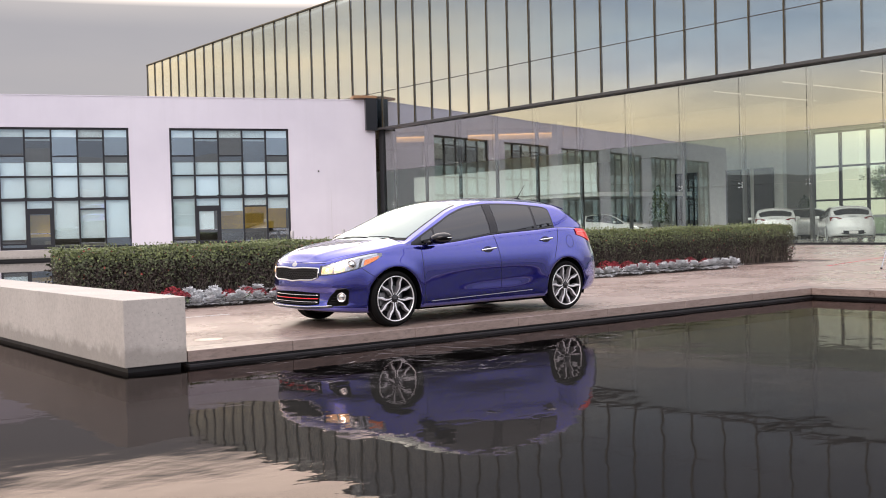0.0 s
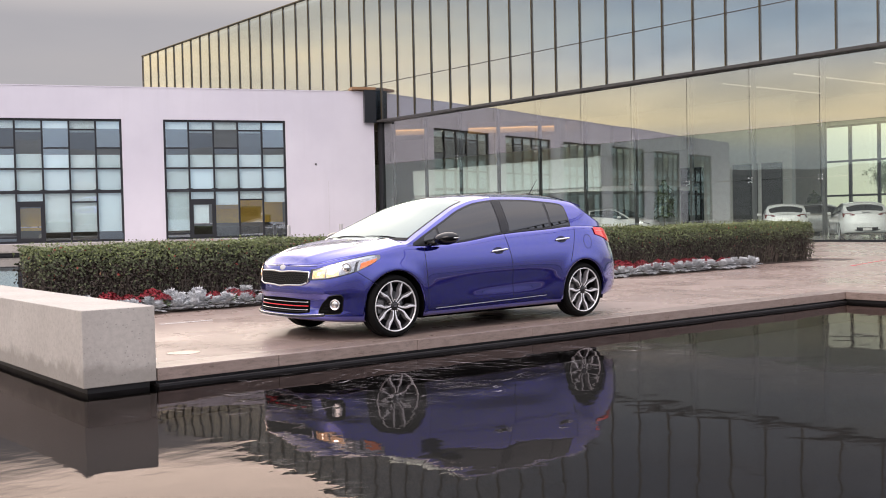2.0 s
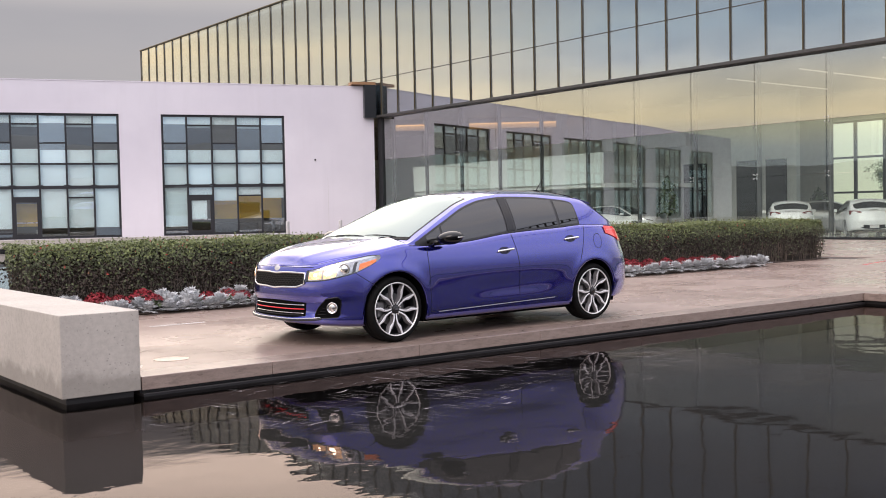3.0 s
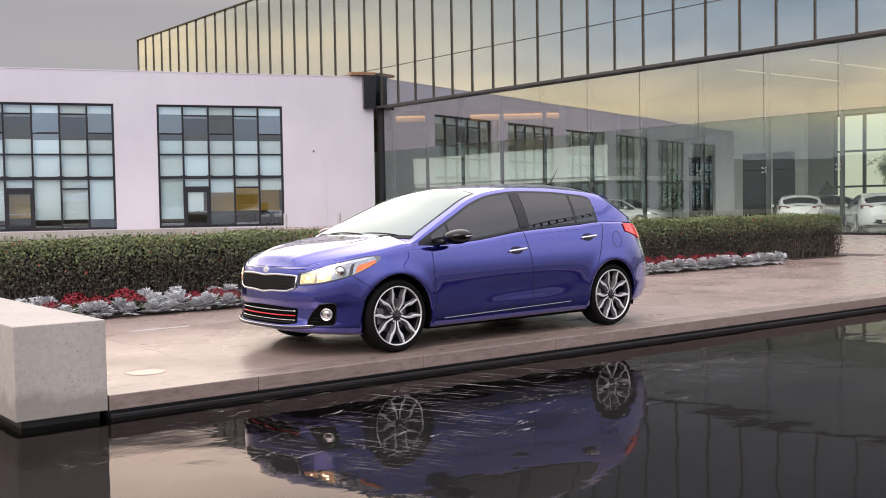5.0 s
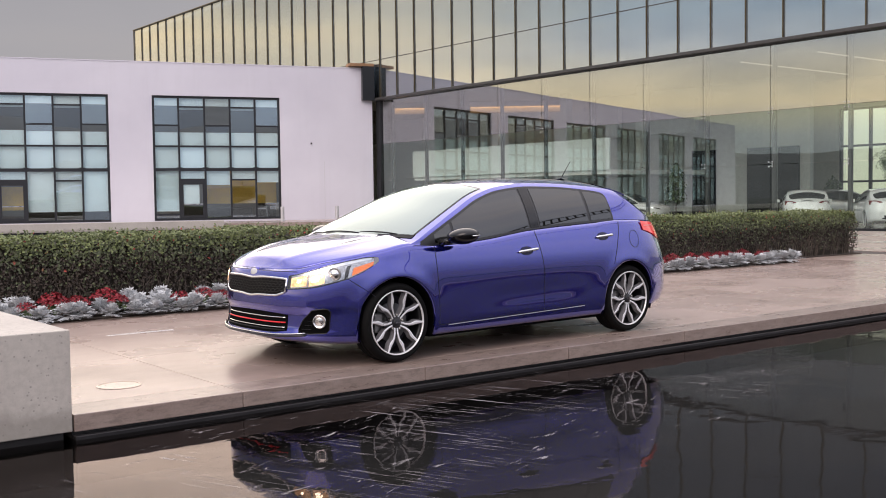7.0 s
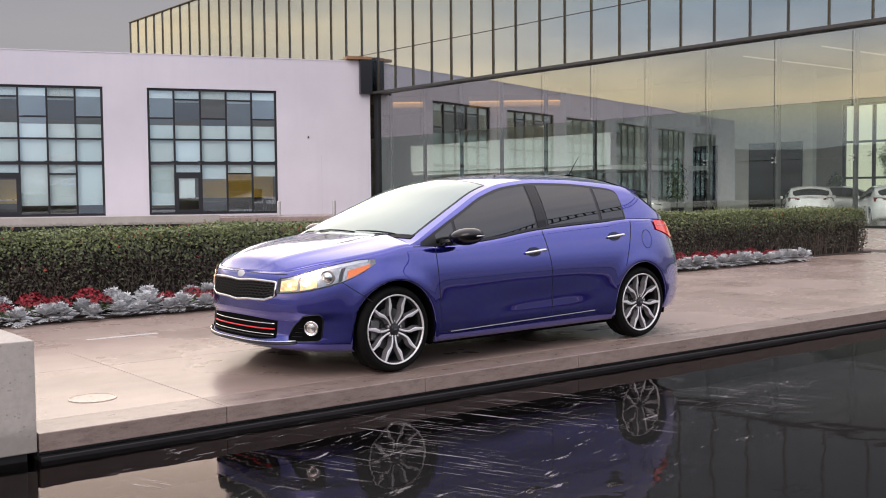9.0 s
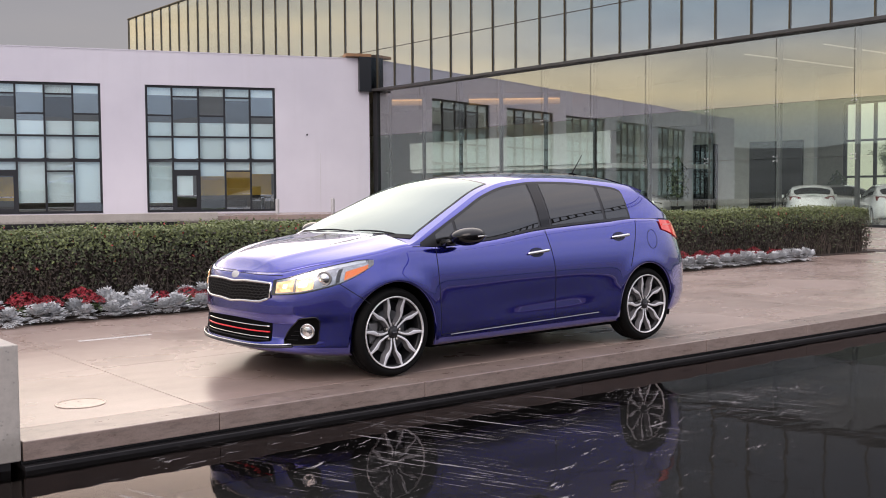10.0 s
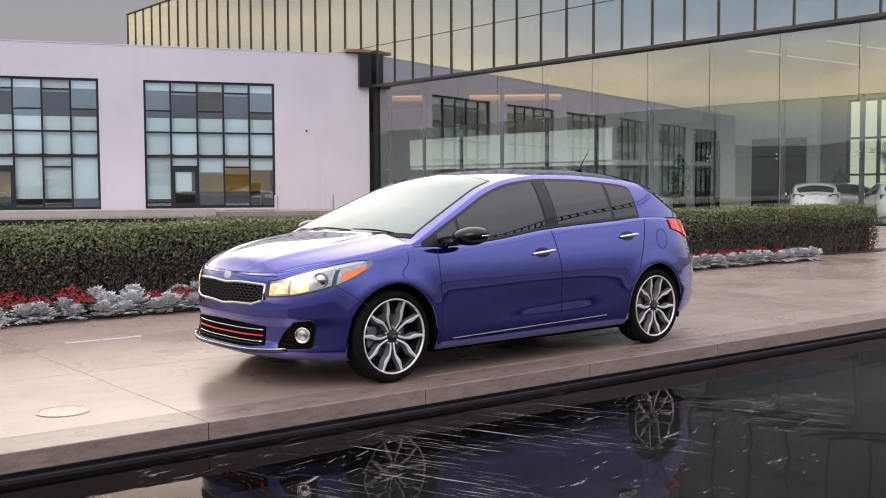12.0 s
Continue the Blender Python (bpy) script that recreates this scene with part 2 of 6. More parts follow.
def poolbed_material():
    """Black pebbled plaster."""
    k = Mat("black_pool_plaster")
    p = k.world()
    c = k.ramp(k.noise(p, 30, 5), [(0.3, (0.0015, 0.0015, 0.0016)), (0.7, (0.005, 0.0045, 0.0046))])
    k.set(Base_Color=c, Roughness=0.8)
    return k.m


def wall_material():
    k = Mat("white_painted_render")
    p = k.world()
    big, fine = k.noise(p, 0.23, 5), k.noise(p, 35, 4, 0.7)
    streak = k.noise(k.world((1.2, 1.2, 0.08)), 1.4, 5)
    c = k.mix(k.ramp(big, [(0.3, 0.0), (0.7, 1.0)]), (0.615, 0.605, 0.675), (0.705, 0.695, 0.760))
    c = k.mix(k.ramp(streak, [(0.52, 0.0), (0.75, 0.22)]), c, (0.55, 0.54, 0.58))
    k.set(Base_Color=c, Roughness=0.8)
    k.bump(fine, 0.12, 0.004)
    return k.m


def schlick(k, r0):
    """The share of light that a smooth surface mirrors, from r0 straight on to all of it at a glance."""
    lw = k.n.new("ShaderNodeLayerWeight")
    lw.inputs["Blend"].default_value = 0.5
    return k.math("ADD", r0, k.math("MULTIPLY", k.math("POWER", lw.outputs["Facing"], 5.0), 1.0 - r0))


def glass_material(name, tint, r0=0.06, wav=0.0, sheen=(0.96, 0.97, 0.97)):
    """A real pane: what lies behind shows through its tint, and the sky mirrors in it."""
    k = Mat(name)
    n, l = k.n, k.l
    n.remove(k.b)
    gl, tr, mx = n.new("ShaderNodeBsdfGlossy"), n.new("ShaderNodeBsdfTransparent"), n.new("ShaderNodeMixShader")
    gl.inputs["Roughness"].default_value = 0.0
    gl.inputs["Color"].default_value = (*sheen, 1)
    tr.inputs["Color"].default_value = (*tint, 1)
    if wav:
        bmp = n.new("ShaderNodeBump")
        bmp.inputs["Strength"].default_value, bmp.inputs["Distance"].default_value = wav, 0.02
        l.new(k.noise(k.world(), 0.45, 0.0), bmp.inputs["Height"])
        l.new(bmp.outputs[0], gl.inputs["Normal"])
    l.new(schlick(k, r0), mx.inputs[0])
    l.new(tr.outputs[0], mx.inputs[1])
    l.new(gl.outputs[0], mx.inputs[2])
    l.new(mx.outputs[0], k.out.inputs["Surface"])
    return k.m


def blind_material():
    """Roller-blind cloth; each length has faded a little differently."""
    k = Mat("pale_roller_blind")
    c = k.mix(k.rand(), (0.76, 0.88, 0.89), (0.88, 0.95, 0.94))
    weave = k.noise(k.world((3, 3, 30)), 9, 4)
    k.set(Base_Color=k.mix(0.12, c, k.ramp(weave, [(0.3, (0.62, 0.70, 0.72)), (0.7, (0.93, 0.96, 0.96))])), Roughness=0.85)
    return k.m


def emitter(name, col, strength):
    k = Mat(name)
    k.set(Base_Color=col, Emission_Color=col, Emission_Strength=strength, Roughness=0.4)
    return k.m


def cove_material():
    """A lit cove: brightest at the lamp along its upper edge."""
    k = Mat("warm_cove_light")
    sep_ = k.n.new("ShaderNodeSeparateXYZ")
    k.l.new(k.coords(), sep_.inputs[0])
    up = k.math("MULTIPLY", k.math("SUBTRACT", sep_.outputs[2], 6.10), 3.33)
    # Emission below the lamp's edge paints the glow on the cove's face.
    k.set(Base_Color=(0.8, 0.6, 0.4), Roughness=0.6, Emission_Color=(1.0, 0.52, 0.17, 1.0), Emission_Strength=k.ramp(up, [(0.0, 0.35), (0.7, 1.1), (1.0, 2.8)]))
    return k.m


def leaf_material(name, dark, lite, rough=0.45, red=None, trans=0.15):
    k = Mat(name)
    v = k.island()
    stops = [(0.0, dark), (0.75, lite)]
    big = k.noise(k.world(), 1.2, 3)
    c = k.mix(k.ramp(big, [(0.35, 0.0), (0.7, 0.45)]), k.ramp(v, stops), tuple(x * 1.5 for x in lite))
    if red:
        c = k.mix(k.ramp(v, [(0.988, 0.0), (0.992, 1.0)]), c, red)
    k.set(Base_Color=c, Roughness=rough, Transmission_Weight=0.0)
    return k.m


M = dict(
    concrete=concrete_material(), paving=paving_material(), coping=coping_material(), water=water_material("still_pool_water", (0.545, 0.483, 0.475), 0.12, True), calm_water=water_material("calm_basin_water", (0.93, 0.93, 0.94), 0.015), bed=poolbed_material(), wall=wall_material(),
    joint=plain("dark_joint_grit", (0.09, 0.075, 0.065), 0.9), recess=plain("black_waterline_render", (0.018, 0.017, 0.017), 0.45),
    fin=plain("olive_bronze_fin", (0.115, 0.092, 0.052), 0.34, 0.75), frame=plain("dark_bronze_aluminium", (0.028, 0.030, 0.034), 0.38, 0.3), steel=plain("brushed_stainless_steel", (0.55, 0.56, 0.57), 0.28, 1.0),
    beam=plain("dark_grey_metal_cladding", (0.085, 0.083, 0.080), 0.42, 0.5),
    low_glass=glass_material("clear_lobby_glass", (0.93, 0.975, 0.955), 0.115, 0.10, (0.84, 0.95, 0.91)), top_glass=glass_material("silvered_lobby_glass", (0.66, 0.68, 0.66), 0.28, 0.10), up_glass=glass_material("silvered_curtain_glass", (0.60, 0.66, 0.70), 0.34, 0.10),
    win_glass=glass_material("pale_green_window_glass", (0.95, 0.99, 0.99), 0.22, 0.22, (0.84, 0.95, 1.0)),
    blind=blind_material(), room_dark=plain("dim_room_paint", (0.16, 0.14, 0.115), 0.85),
    room_wall=plain("pale_plaster", (0.70, 0.73, 0.70), 0.85), room_ceiling=plain("ivory_ceiling_paint", (0.62, 0.585, 0.52), 0.9), lobby_ceiling=plain("taupe_ceiling_paint", (0.46, 0.43, 0.38), 0.9), room_floor=plain("polished_grey_floor", (0.30, 0.29, 0.28), 0.16),
    ochre=plain("ochre_wall_panel", (0.76, 0.46, 0.06), 0.7), cove=cove_material(), tube=emitter("warm_ceiling_tube", (1.0, 0.88, 0.68), 4.0), slim=emitter("faint_ceiling_line", (1.0, 0.90, 0.74), 0.55),
    black=plain("matt_black_plastic", (0.008, 0.008, 0.009), 0.6, Specular_IOR_Level=0.2), gloss_black=plain("gloss_black_plastic", (0.006, 0.006, 0.007), 0.08),
    hill=plain("hazy_chaparral_hill", (0.12, 0.118, 0.122), 0.95, vary=0.25, scale=0.03), soil=plain("dark_mulch", (0.045, 0.032, 0.024), 0.95, vary=0.4, scale=30),
    white_metal=plain("pale_grey_metal", (0.55, 0.55, 0.56), 0.4, 0.3), brass_disc=plain("pale_ground_light_lens", (0.56, 0.45, 0.37), 0.3, vary=0.2, scale=30), timber=plain("stained_timber_soffit", (0.30, 0.17, 0.085), 0.5, vary=0.25, scale=3),
    pale_plate=plain("pale_stainless_plate", (0.72, 0.70, 0.68), 0.4),
    red_tape=plain("red_tape", (0.62, 0.03, 0.05), 0.5), grass=plain("mown_lawn", (0.07, 0.10, 0.035), 0.9, vary=0.35, scale=0.6), asphalt=plain("far_asphalt", (0.062, 0.059, 0.056), 0.85, vary=0.2, scale=0.3),
)


# ---- building blocks ----
def finish(name, bm, material, smooth=False):
    me = bpy.data.meshes.new(name)
    bm.normal_update()
    bm.to_mesh(me)
    bm.free()
    if smooth:
        me.polygons.foreach_set("use_smooth", [True] * len(me.polygons))
    me.materials.append(material)
    return me


def part(name, bm, material, parent=None, label="", smooth=False, at=None):
    ob = new(name, finish(name, bm, material, smooth))
    if at is not None:
        ob.matrix_basis = at
    if parent is not None:
        ob.parent = parent
    return tagged(ob, label)


def thing(name, at, label, category, group="", kind=""):
    ob = new(name)
    ob.empty_display_size = 0.2
    ob.matrix_basis = at
    return tagged(ob, label, category, group, kind)


def box(bm, x0, x1, y0, y1, z0, z1, bevel=0.0, m=None):
    vs = [bm.verts.new((x, y, z)) for x in (x0, x1) for y in (y0, y1) for z in (z0, z1)]
    fs = [bm.faces.new([vs[i] for i in q]) for q in ((0, 1, 3, 2), (4, 6, 7, 5), (0, 4, 5, 1), (2, 3, 7, 6), (0, 2, 6, 4), (1, 5, 7, 3))]
    if bevel:
        es = list({e for f in fs for e in f.edges})
        r = bmesh.ops.bevel(bm, geom=es, offset=bevel, segments=2, affect="EDGES", profile=0.5)
        vs = list({v for f in r["faces"] for v in f.verts} | {v for v in vs if v.is_valid})
    if m is not None:
        bmesh.ops.transform(bm, matrix=m, verts=[v for v in vs if v.is_valid])
    return vs


def boxes(*rows, bevel=0.0):
    bm = bmesh.new()
    for r in rows:
        box(bm, *r, bevel=bevel)
    return bm


def lathe(bm, profile, steps=32, m=None, closed=False):
    """Turns (radius, height) points round z."""
    rings = []
    for r, z in profile:
        rings.append([bm.verts.new((r * math.cos(2 * math.pi * i / steps), r * math.sin(2 * math.pi * i / steps), z)) for i in range(steps)])
    pairs = list(zip(rings, rings[1:])) + ([(rings[-1], rings[0])] if closed else [])
    for a, b in pairs:
        for i in range(steps):
            j = (i + 1) % steps
            bm.faces.new((a[i], a[j], b[j], b[i]))
    if not closed:
        for ring, flip in ((rings[0], True), (rings[-1], False)):
            bm.faces.new(ring[::-1] if flip else ring)
    if m is not None:
        bmesh.ops.transform(bm, matrix=m, verts=[v for r in rings for v in r])
    return bm


def tube(bm, pts, r, sides=8):
    """A round bar along points."""
    pts = [Vector(p) for p in pts]
    rings = []
    for i, p in enumerate(pts):
        d = (pts[min(i + 1, len(pts) - 1)] - pts[max(i - 1, 0)]).normalized()
        a = d.cross(Vector((0, 0, 1)) if abs(d.z) < 0.9 else Vector((1, 0, 0))).normalized()
        b = d.cross(a)
        rr = r[i] if isinstance(r, (list, tuple)) else r
        rings.append([bm.verts.new(p + rr * (a * math.cos(2 * math.pi * k / sides) + b * math.sin(2 * math.pi * k / sides))) for k in range(sides)])
    for u, v in zip(rings, rings[1:]):
        for k in range(sides):
            bm.faces.new((u[k], u[(k + 1) % sides], v[(k + 1) % sides], v[k]))
    bm.faces.new(rings[0][::-1]), bm.faces.new(rings[-1])
    return bm


def pchip(xs, ys):
    """A smooth curve through a few points, without overshoot."""
    xs, ys = np.array(xs, float), np.array(ys, float)
    h, d = np.diff(xs), np.diff(ys) / np.diff(xs)
    s = np.zeros(len(xs))
    s[0], s[-1] = d[0], d[-1]
    for i in range(1, len(xs) - 1):
        if d[i - 1] * d[i] > 0:
            w1, w2 = 2 * h[i] + h[i - 1], h[i] + 2 * h[i - 1]
            s[i] = (w1 + w2) / (w1 / d[i - 1] + w2 / d[i])

    def at(x):
        x = min(max(x, xs[0]), xs[-1])
        i = min(int(np.searchsorted(xs, x, side="right")) - 1, len(h) - 1)
        u = (x - xs[i]) / h[i]
        return float((1 + 2 * u) * (1 - u) ** 2 * ys[i] + u * (1 - u) ** 2 * h[i] * s[i] + u * u * (3 - 2 * u) * ys[i + 1] + u * u * (u - 1) * h[i] * s[i + 1])
    return at


def sheet(bm, grid):
    """Joins rows of points into one surface; None leaves a gap."""
    vs = [[bm.verts.new(p) for p in row] for row in grid]
    for a, b in zip(vs, vs[1:]):
        for i in range(len(a) - 1):
            q = (a[i], a[i + 1], b[i + 1], b[i])
            if len({tuple(round(c, 5) for c in v.co) for v in q}) > 2:
                try:
                    bm.faces.new(q)
                except ValueError:
                    pass
    return bm


# ---- ground, pool and paving ----
WATER = -0.15
KERB_X = 7.6                                 # the pool's far corner
tagged(part("ground", boxes((-900, 900, -900, 900, -0.62, -0.60)), M["asphalt"]), "grey asphalt ground stretching away round the buildings", "ground", kind="structure")
tagged(part("pool_floor", boxes((-60, KERB_X + 0.1, -30, 42, -0.44, -0.42)), M["bed"]), "black plaster pool floor under dark water", "pool floor", kind="structure")
tagged(part("water", sheet(bmesh.new(), [[(-60, -30, WATER), (KERB_X + 0.05, -30, WATER)], [(-60, 8.97, WATER), (KERB_X + 0.05, 8.97, WATER)]]), M["water"]), "still dark pool water with a broken pale film along the edge", "water", kind="structure")
tagged(part("far_basin_water", sheet(bmesh.new(), [[(-60, 8.97, WATER), (-2.6, 8.97, WATER), (-2.6, 7.6, WATER), (16.0, 7.6, WATER)], [(-60, 62, WATER), (-2.6, 56, WATER), (-2.55, 56, WATER), (16.0, 48, WATER)]]), M["calm_water"]), "calm pale water of the far basin mirroring the white wing", "water", kind="structure")

pavement = thing("pavement", pose(0, 0, 0), "damp pinkish limestone paving beside the pool", "pavement", kind="structure")
part("base", boxes((-2.6, 27.9, 0.06, 7.6, -0.60, -0.012), (KERB_X + 0.06, 27.9, -3.02, 0.06, -0.60, -0.012), (16.0, 27.9, 7.6, 44, -0.60, -0.012)), M["joint"], pavement, "dark jointed bed under the slabs")
# Unseen asphalt, added so the car's doors mirror something dark.
tagged(part("drive", boxes((KERB_X + 0.342, 27.9, -60, -3.03, -0.60, -0.006)), M["asphalt"]), "unseen dark asphalt added beyond the pool to darken the car doors' reflection", "road", kind="structure")
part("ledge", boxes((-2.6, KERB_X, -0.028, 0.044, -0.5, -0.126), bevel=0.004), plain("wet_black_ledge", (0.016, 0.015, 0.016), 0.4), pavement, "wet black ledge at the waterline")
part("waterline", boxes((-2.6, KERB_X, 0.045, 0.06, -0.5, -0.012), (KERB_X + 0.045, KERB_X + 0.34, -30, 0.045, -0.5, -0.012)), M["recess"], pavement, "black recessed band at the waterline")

planter_wall = thing("concrete_bench_wall", pose(-2.606, 0, 0), "low smooth concrete wall standing at the pool's edge", "wall", kind="structure")
part("body", boxes((-0.60, -0.003, 0.0, 9.0, -0.10, 0.5136), bevel=0.006), M["concrete"], planter_wall)
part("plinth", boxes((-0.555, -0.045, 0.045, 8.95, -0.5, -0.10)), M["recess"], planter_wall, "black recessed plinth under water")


def ground_light():
    t = thing("ground_light", pose(-2.02, 0.80, 0), "round pale ground light set flush in the paving", "light fitting")
    part("rim", lathe(bmesh.new(), [(0.150, 0.0), (0.150, 0.004), (0.136, 0.006), (0.136, 0.002)], 40), M["brass_disc"], t, "pale metal rim")
    part("lens", lathe(bmesh.new(), [(0.135, 0.0005), (0.135, 0.004), (0.06, 0.0048), (0.001, 0.005)], 40), M["brass_disc"], t)


ground_light()


def slot_drain(name, x, y, length, turn, label):
    t = thing(name, pose(x, y, 0, 0, 0, turn), label, "drain")
    part("grate", boxes((0, length, -0.030, 0.030, 0.0005, 0.003), bevel=0.001), M["pale_plate"], t)
    part("slot", boxes((0.02, length - 0.02, -0.0025, 0.0025, 0.0032, 0.0040)), M["joint"], t, "dark slot")


slot_drain("slot_drain", -1.10, 3.52, 0.66, 0, "narrow steel slot drain in the paving")
slot_drain("slot_drain", 2.66, 0.98, 0.42, 0, "narrow pale slot drain in the paving beside the parked car")

tape = part("tape_line", boxes((0, 4.7, -0.02, 0.02, 0.0005, 0.0015), (0, 0.18, -0.07, -0.04, 0.0005, 0.0015)), M["red_tape"], at=pose(13.8, 3.6, 0, 0, 0, 14.6))
tagged(tape, "thin red tape line stuck on the paving", "tape")

# the upper basin's far wall, before the white wing
WING_AT = pose(28.4, 42.3, 0, 0, 0, -18.3)     # x runs along the wing towards the lobby, y goes into it
tagged(part("basin_wall", boxes((-62, -9.2, -6.2, -5.7, -0.04, 0.36), bevel=0.01), M["concrete"], at=WING_AT.copy()), "long low concrete wall behind the far basin", "wall", kind="structure")
tagged(part("basin_wall_base", boxes((-62, -9.2, -6.1, -5.7, -0.6, -0.04)), M["recess"], at=WING_AT.copy()), "dark recessed base of the far basin's wall", "wall", kind="structure")
tagged(part("terrace", boxes((-62, -0.5, -5.7, 0.2, -0.6, 0.20)), M["paving"], at=WING_AT.copy()), "paved terrace before the white wing", "terrace", kind="structure")


# ---- the white wing ----
BAY, PITCH, BAY_W = -5.21, 8.89, 6.72          # first bay's near jamb, from the lobby corner
Z_SILL, Z_HEAD, Z_ROOF = 0.30, 6.86, 8.56
WING_LEN, WING_DEEP = 62.0, 12.0
wing = thing("office_wing", WING_AT.copy(), "long white rendered office wing with tall gridded window bays", "building", kind="structure")


def wing_wall():
    part("spandrel", boxes((-WING_LEN, 0.0, 0, 0.45, Z_HEAD, Z_ROOF)), M["wall"], wing, "white painted render")
    part("base_course", boxes((-WING_LEN, 0.0, 0, 0.45, 0.0, Z_SILL)), M["wall"], wing)
    edge = 0.0
    for i in range(6):
        a = BAY - PITCH * i
        part("pier", boxes((a, edge, 0, 0.45, Z_SILL, Z_HEAD)), M["wall"], wing)
        edge = a - BAY_W
    part("pier", boxes((-WING_LEN, edge, 0, 0.45, Z_SILL, Z_HEAD)), M["wall"], wing)
    part("coping", boxes((-WING_LEN, 0.0, -0.02, 0.5, Z_ROOF, Z_ROOF + 0.05)), M["wall"], wing, "thin pale parapet coping")
    part("roof", boxes((-WING_LEN, 0.0, 0.5, WING_DEEP, Z_ROOF - 0.5, Z_ROOF - 0.3)), M["room_ceiling"], wing)
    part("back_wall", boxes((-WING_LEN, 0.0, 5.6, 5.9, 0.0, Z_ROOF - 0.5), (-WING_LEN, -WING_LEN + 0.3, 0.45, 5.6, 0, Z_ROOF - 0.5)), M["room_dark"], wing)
    part("inner_floor", boxes((-WING_LEN + 0.3, 0.0, 0.45, 5.6, 0.0, 0.28)), M["room_floor"], wing)
    part("inner_ceiling", boxes((-WING_LEN + 0.3, 0.0, 0.45, 5.6, Z_HEAD + 0.15, Z_HEAD + 0.25)), M["room_ceiling"], wing)
    part("wall_lamp", boxes((-3.55, -3.47, -0.05, 0.0, 4.35, 4.44), bevel=0.01), M["black"], wing, "tiny black wall sensor")
    part("corner_block", boxes((-0.62, 0.06, -0.30, -0.003, 6.78, 8.66)), M["gloss_black"], wing, "black metal corner cladding")
    part("soffit", boxes((-1.35, 0.06, -0.32, 0.5, 8.67, 8.82)), M["timber"], wing, "warm timber soffit edge")
    for i in range(6):
        xm = BAY - PITCH * i - BAY_W / 2
        for k in (-2, 0, 2):
            part("room_light", boxes((xm + k - 0.5, xm + k + 0.5, 1.8, 2.0, Z_HEAD + 0.08, Z_HEAD + 0.145)), M["tube"], wing, "warm ceiling light")
    part("wall_joint", boxes((-2.80, -2.785, -0.003, 0.0, 0.30, 3.4)), M["white_metal"], wing, "thin vertical joint")


wing_wall()
Z5 = [6.29, 5.31, 4.21, 2.98, 2.43, 0.60]        # the bay's transom heights


tilt = random.Random(23)


def window_bay(i, kind):
    """One bay: dark frame, thin bars, panes, a door in its second column, blinds behind."""
    x1 = BAY - PITCH * i
    x0, cw = x1 - BAY_W, BAY_W / 5
    win = new("window_%d" % (i + 1))
    win.parent = wing
    tagged(win, "tall dark-framed window bay of five columns with roller blinds half down" if kind else "tall dark-framed window bay with pale roller blinds drawn", kind="structure")
    fy0, fy1 = 0.10, 0.20
    part("window_frame", boxes((x0, x1, fy0, fy1, Z_HEAD - 0.12, Z_HEAD), (x0, x1, fy0, fy1, Z_SILL, Z_SILL + 0.12),
                               (x0, x0 + 0.12, fy0, fy1, Z_SILL + 0.12, Z_HEAD - 0.12), (x1 - 0.12, x1, fy0, fy1, Z_SILL + 0.12, Z_HEAD - 0.12)), M["frame"], win)
    part("window_sill", boxes((x0, x1, -0.02, fy0, Z_SILL, Z_SILL + 0.03)), M["frame"], win)
    for c in range(1, 5):
        part("mullion", boxes((x0 + cw * c - 0.048, x0 + cw * c + 0.048, fy0, fy1, Z_SILL + 0.12, Z_HEAD - 0.12)), M["frame"], win)
    bars = [(0, 5, Z5[2], 0.035), (0, 5, Z5[3], 0.06)]
    for c in range(5):
        bars += [(c, c + 1, Z5[1] if c % 2 == 0 else Z5[0], 0.03)]
    bars += [(1, 2, Z5[4], 0.05), (3, 4, Z5[4], 0.03), (0, 1, Z5[5], 0.03)]
    for a, b, z, h in bars:
        for c in range(a, b):
            part("transom", boxes((x0 + cw * c + (0.12 if c == 0 else 0.048), x0 + cw * (c + 1) - (0.12 if c == 4 else 0.048), fy0 + 0.003, fy1, z - 1.4 * h, z + 1.4 * h)), M["frame"], win)
    for c in range(5):
        zs = sorted([Z_SILL + 0.10, Z_HEAD - 0.09, Z5[2], Z5[3], Z5[1] if c % 2 == 0 else Z5[0]] + ([Z5[4]] if c in (1, 3) else []) + ([Z5[5]] if c == 0 else []))
        for a, b in zip(zs, zs[1:]):
            if c == 1 and b <= Z5[4] + 0.01:
                continue
            # no two panes hang quite in one plane
            w2, h2 = cw / 2 - 0.03, (b - a) / 2
            hung = pose(x0 + cw * (c + 0.5), fy0 + 0.047, (a + b) / 2, tilt.uniform(-2.4, 2.4), 0, tilt.uniform(-1.8, 1.8))
            part("pane", boxes((-w2, w2, -0.007, 0.007, -h2, h2)), M["win_glass"], win, at=hung).visible_shadow = False
        # small steel brackets on the inner rail
        part("bracket", boxes((x0 + cw * (c + 1) - 0.16, x0 + cw * (c + 1) + 0.16 if c < 4 else x1 - 0.1, fy0 - 0.02, fy0, Z5[3] + 0.02, Z5[3] + 0.12)), M["frame"], win)
    # door in column two
    d0, d1 = x0 + cw + 0.04, x0 + 2 * cw - 0.04
    part("door", boxes((d0, d0 + 0.13, fy0, fy1, Z_SILL + 0.1, 2.38), (d1 - 0.13, d1, fy0, fy1, Z_SILL + 0.1, 2.38), (d0 + 0.13, d1 - 0.13, fy0, fy1, 2.20, 2.38), (d0 + 0.13, d1 - 0.13, fy0, fy1, Z_SILL + 0.1, 0.55)), M["frame"], win, "dark metal glazed door")
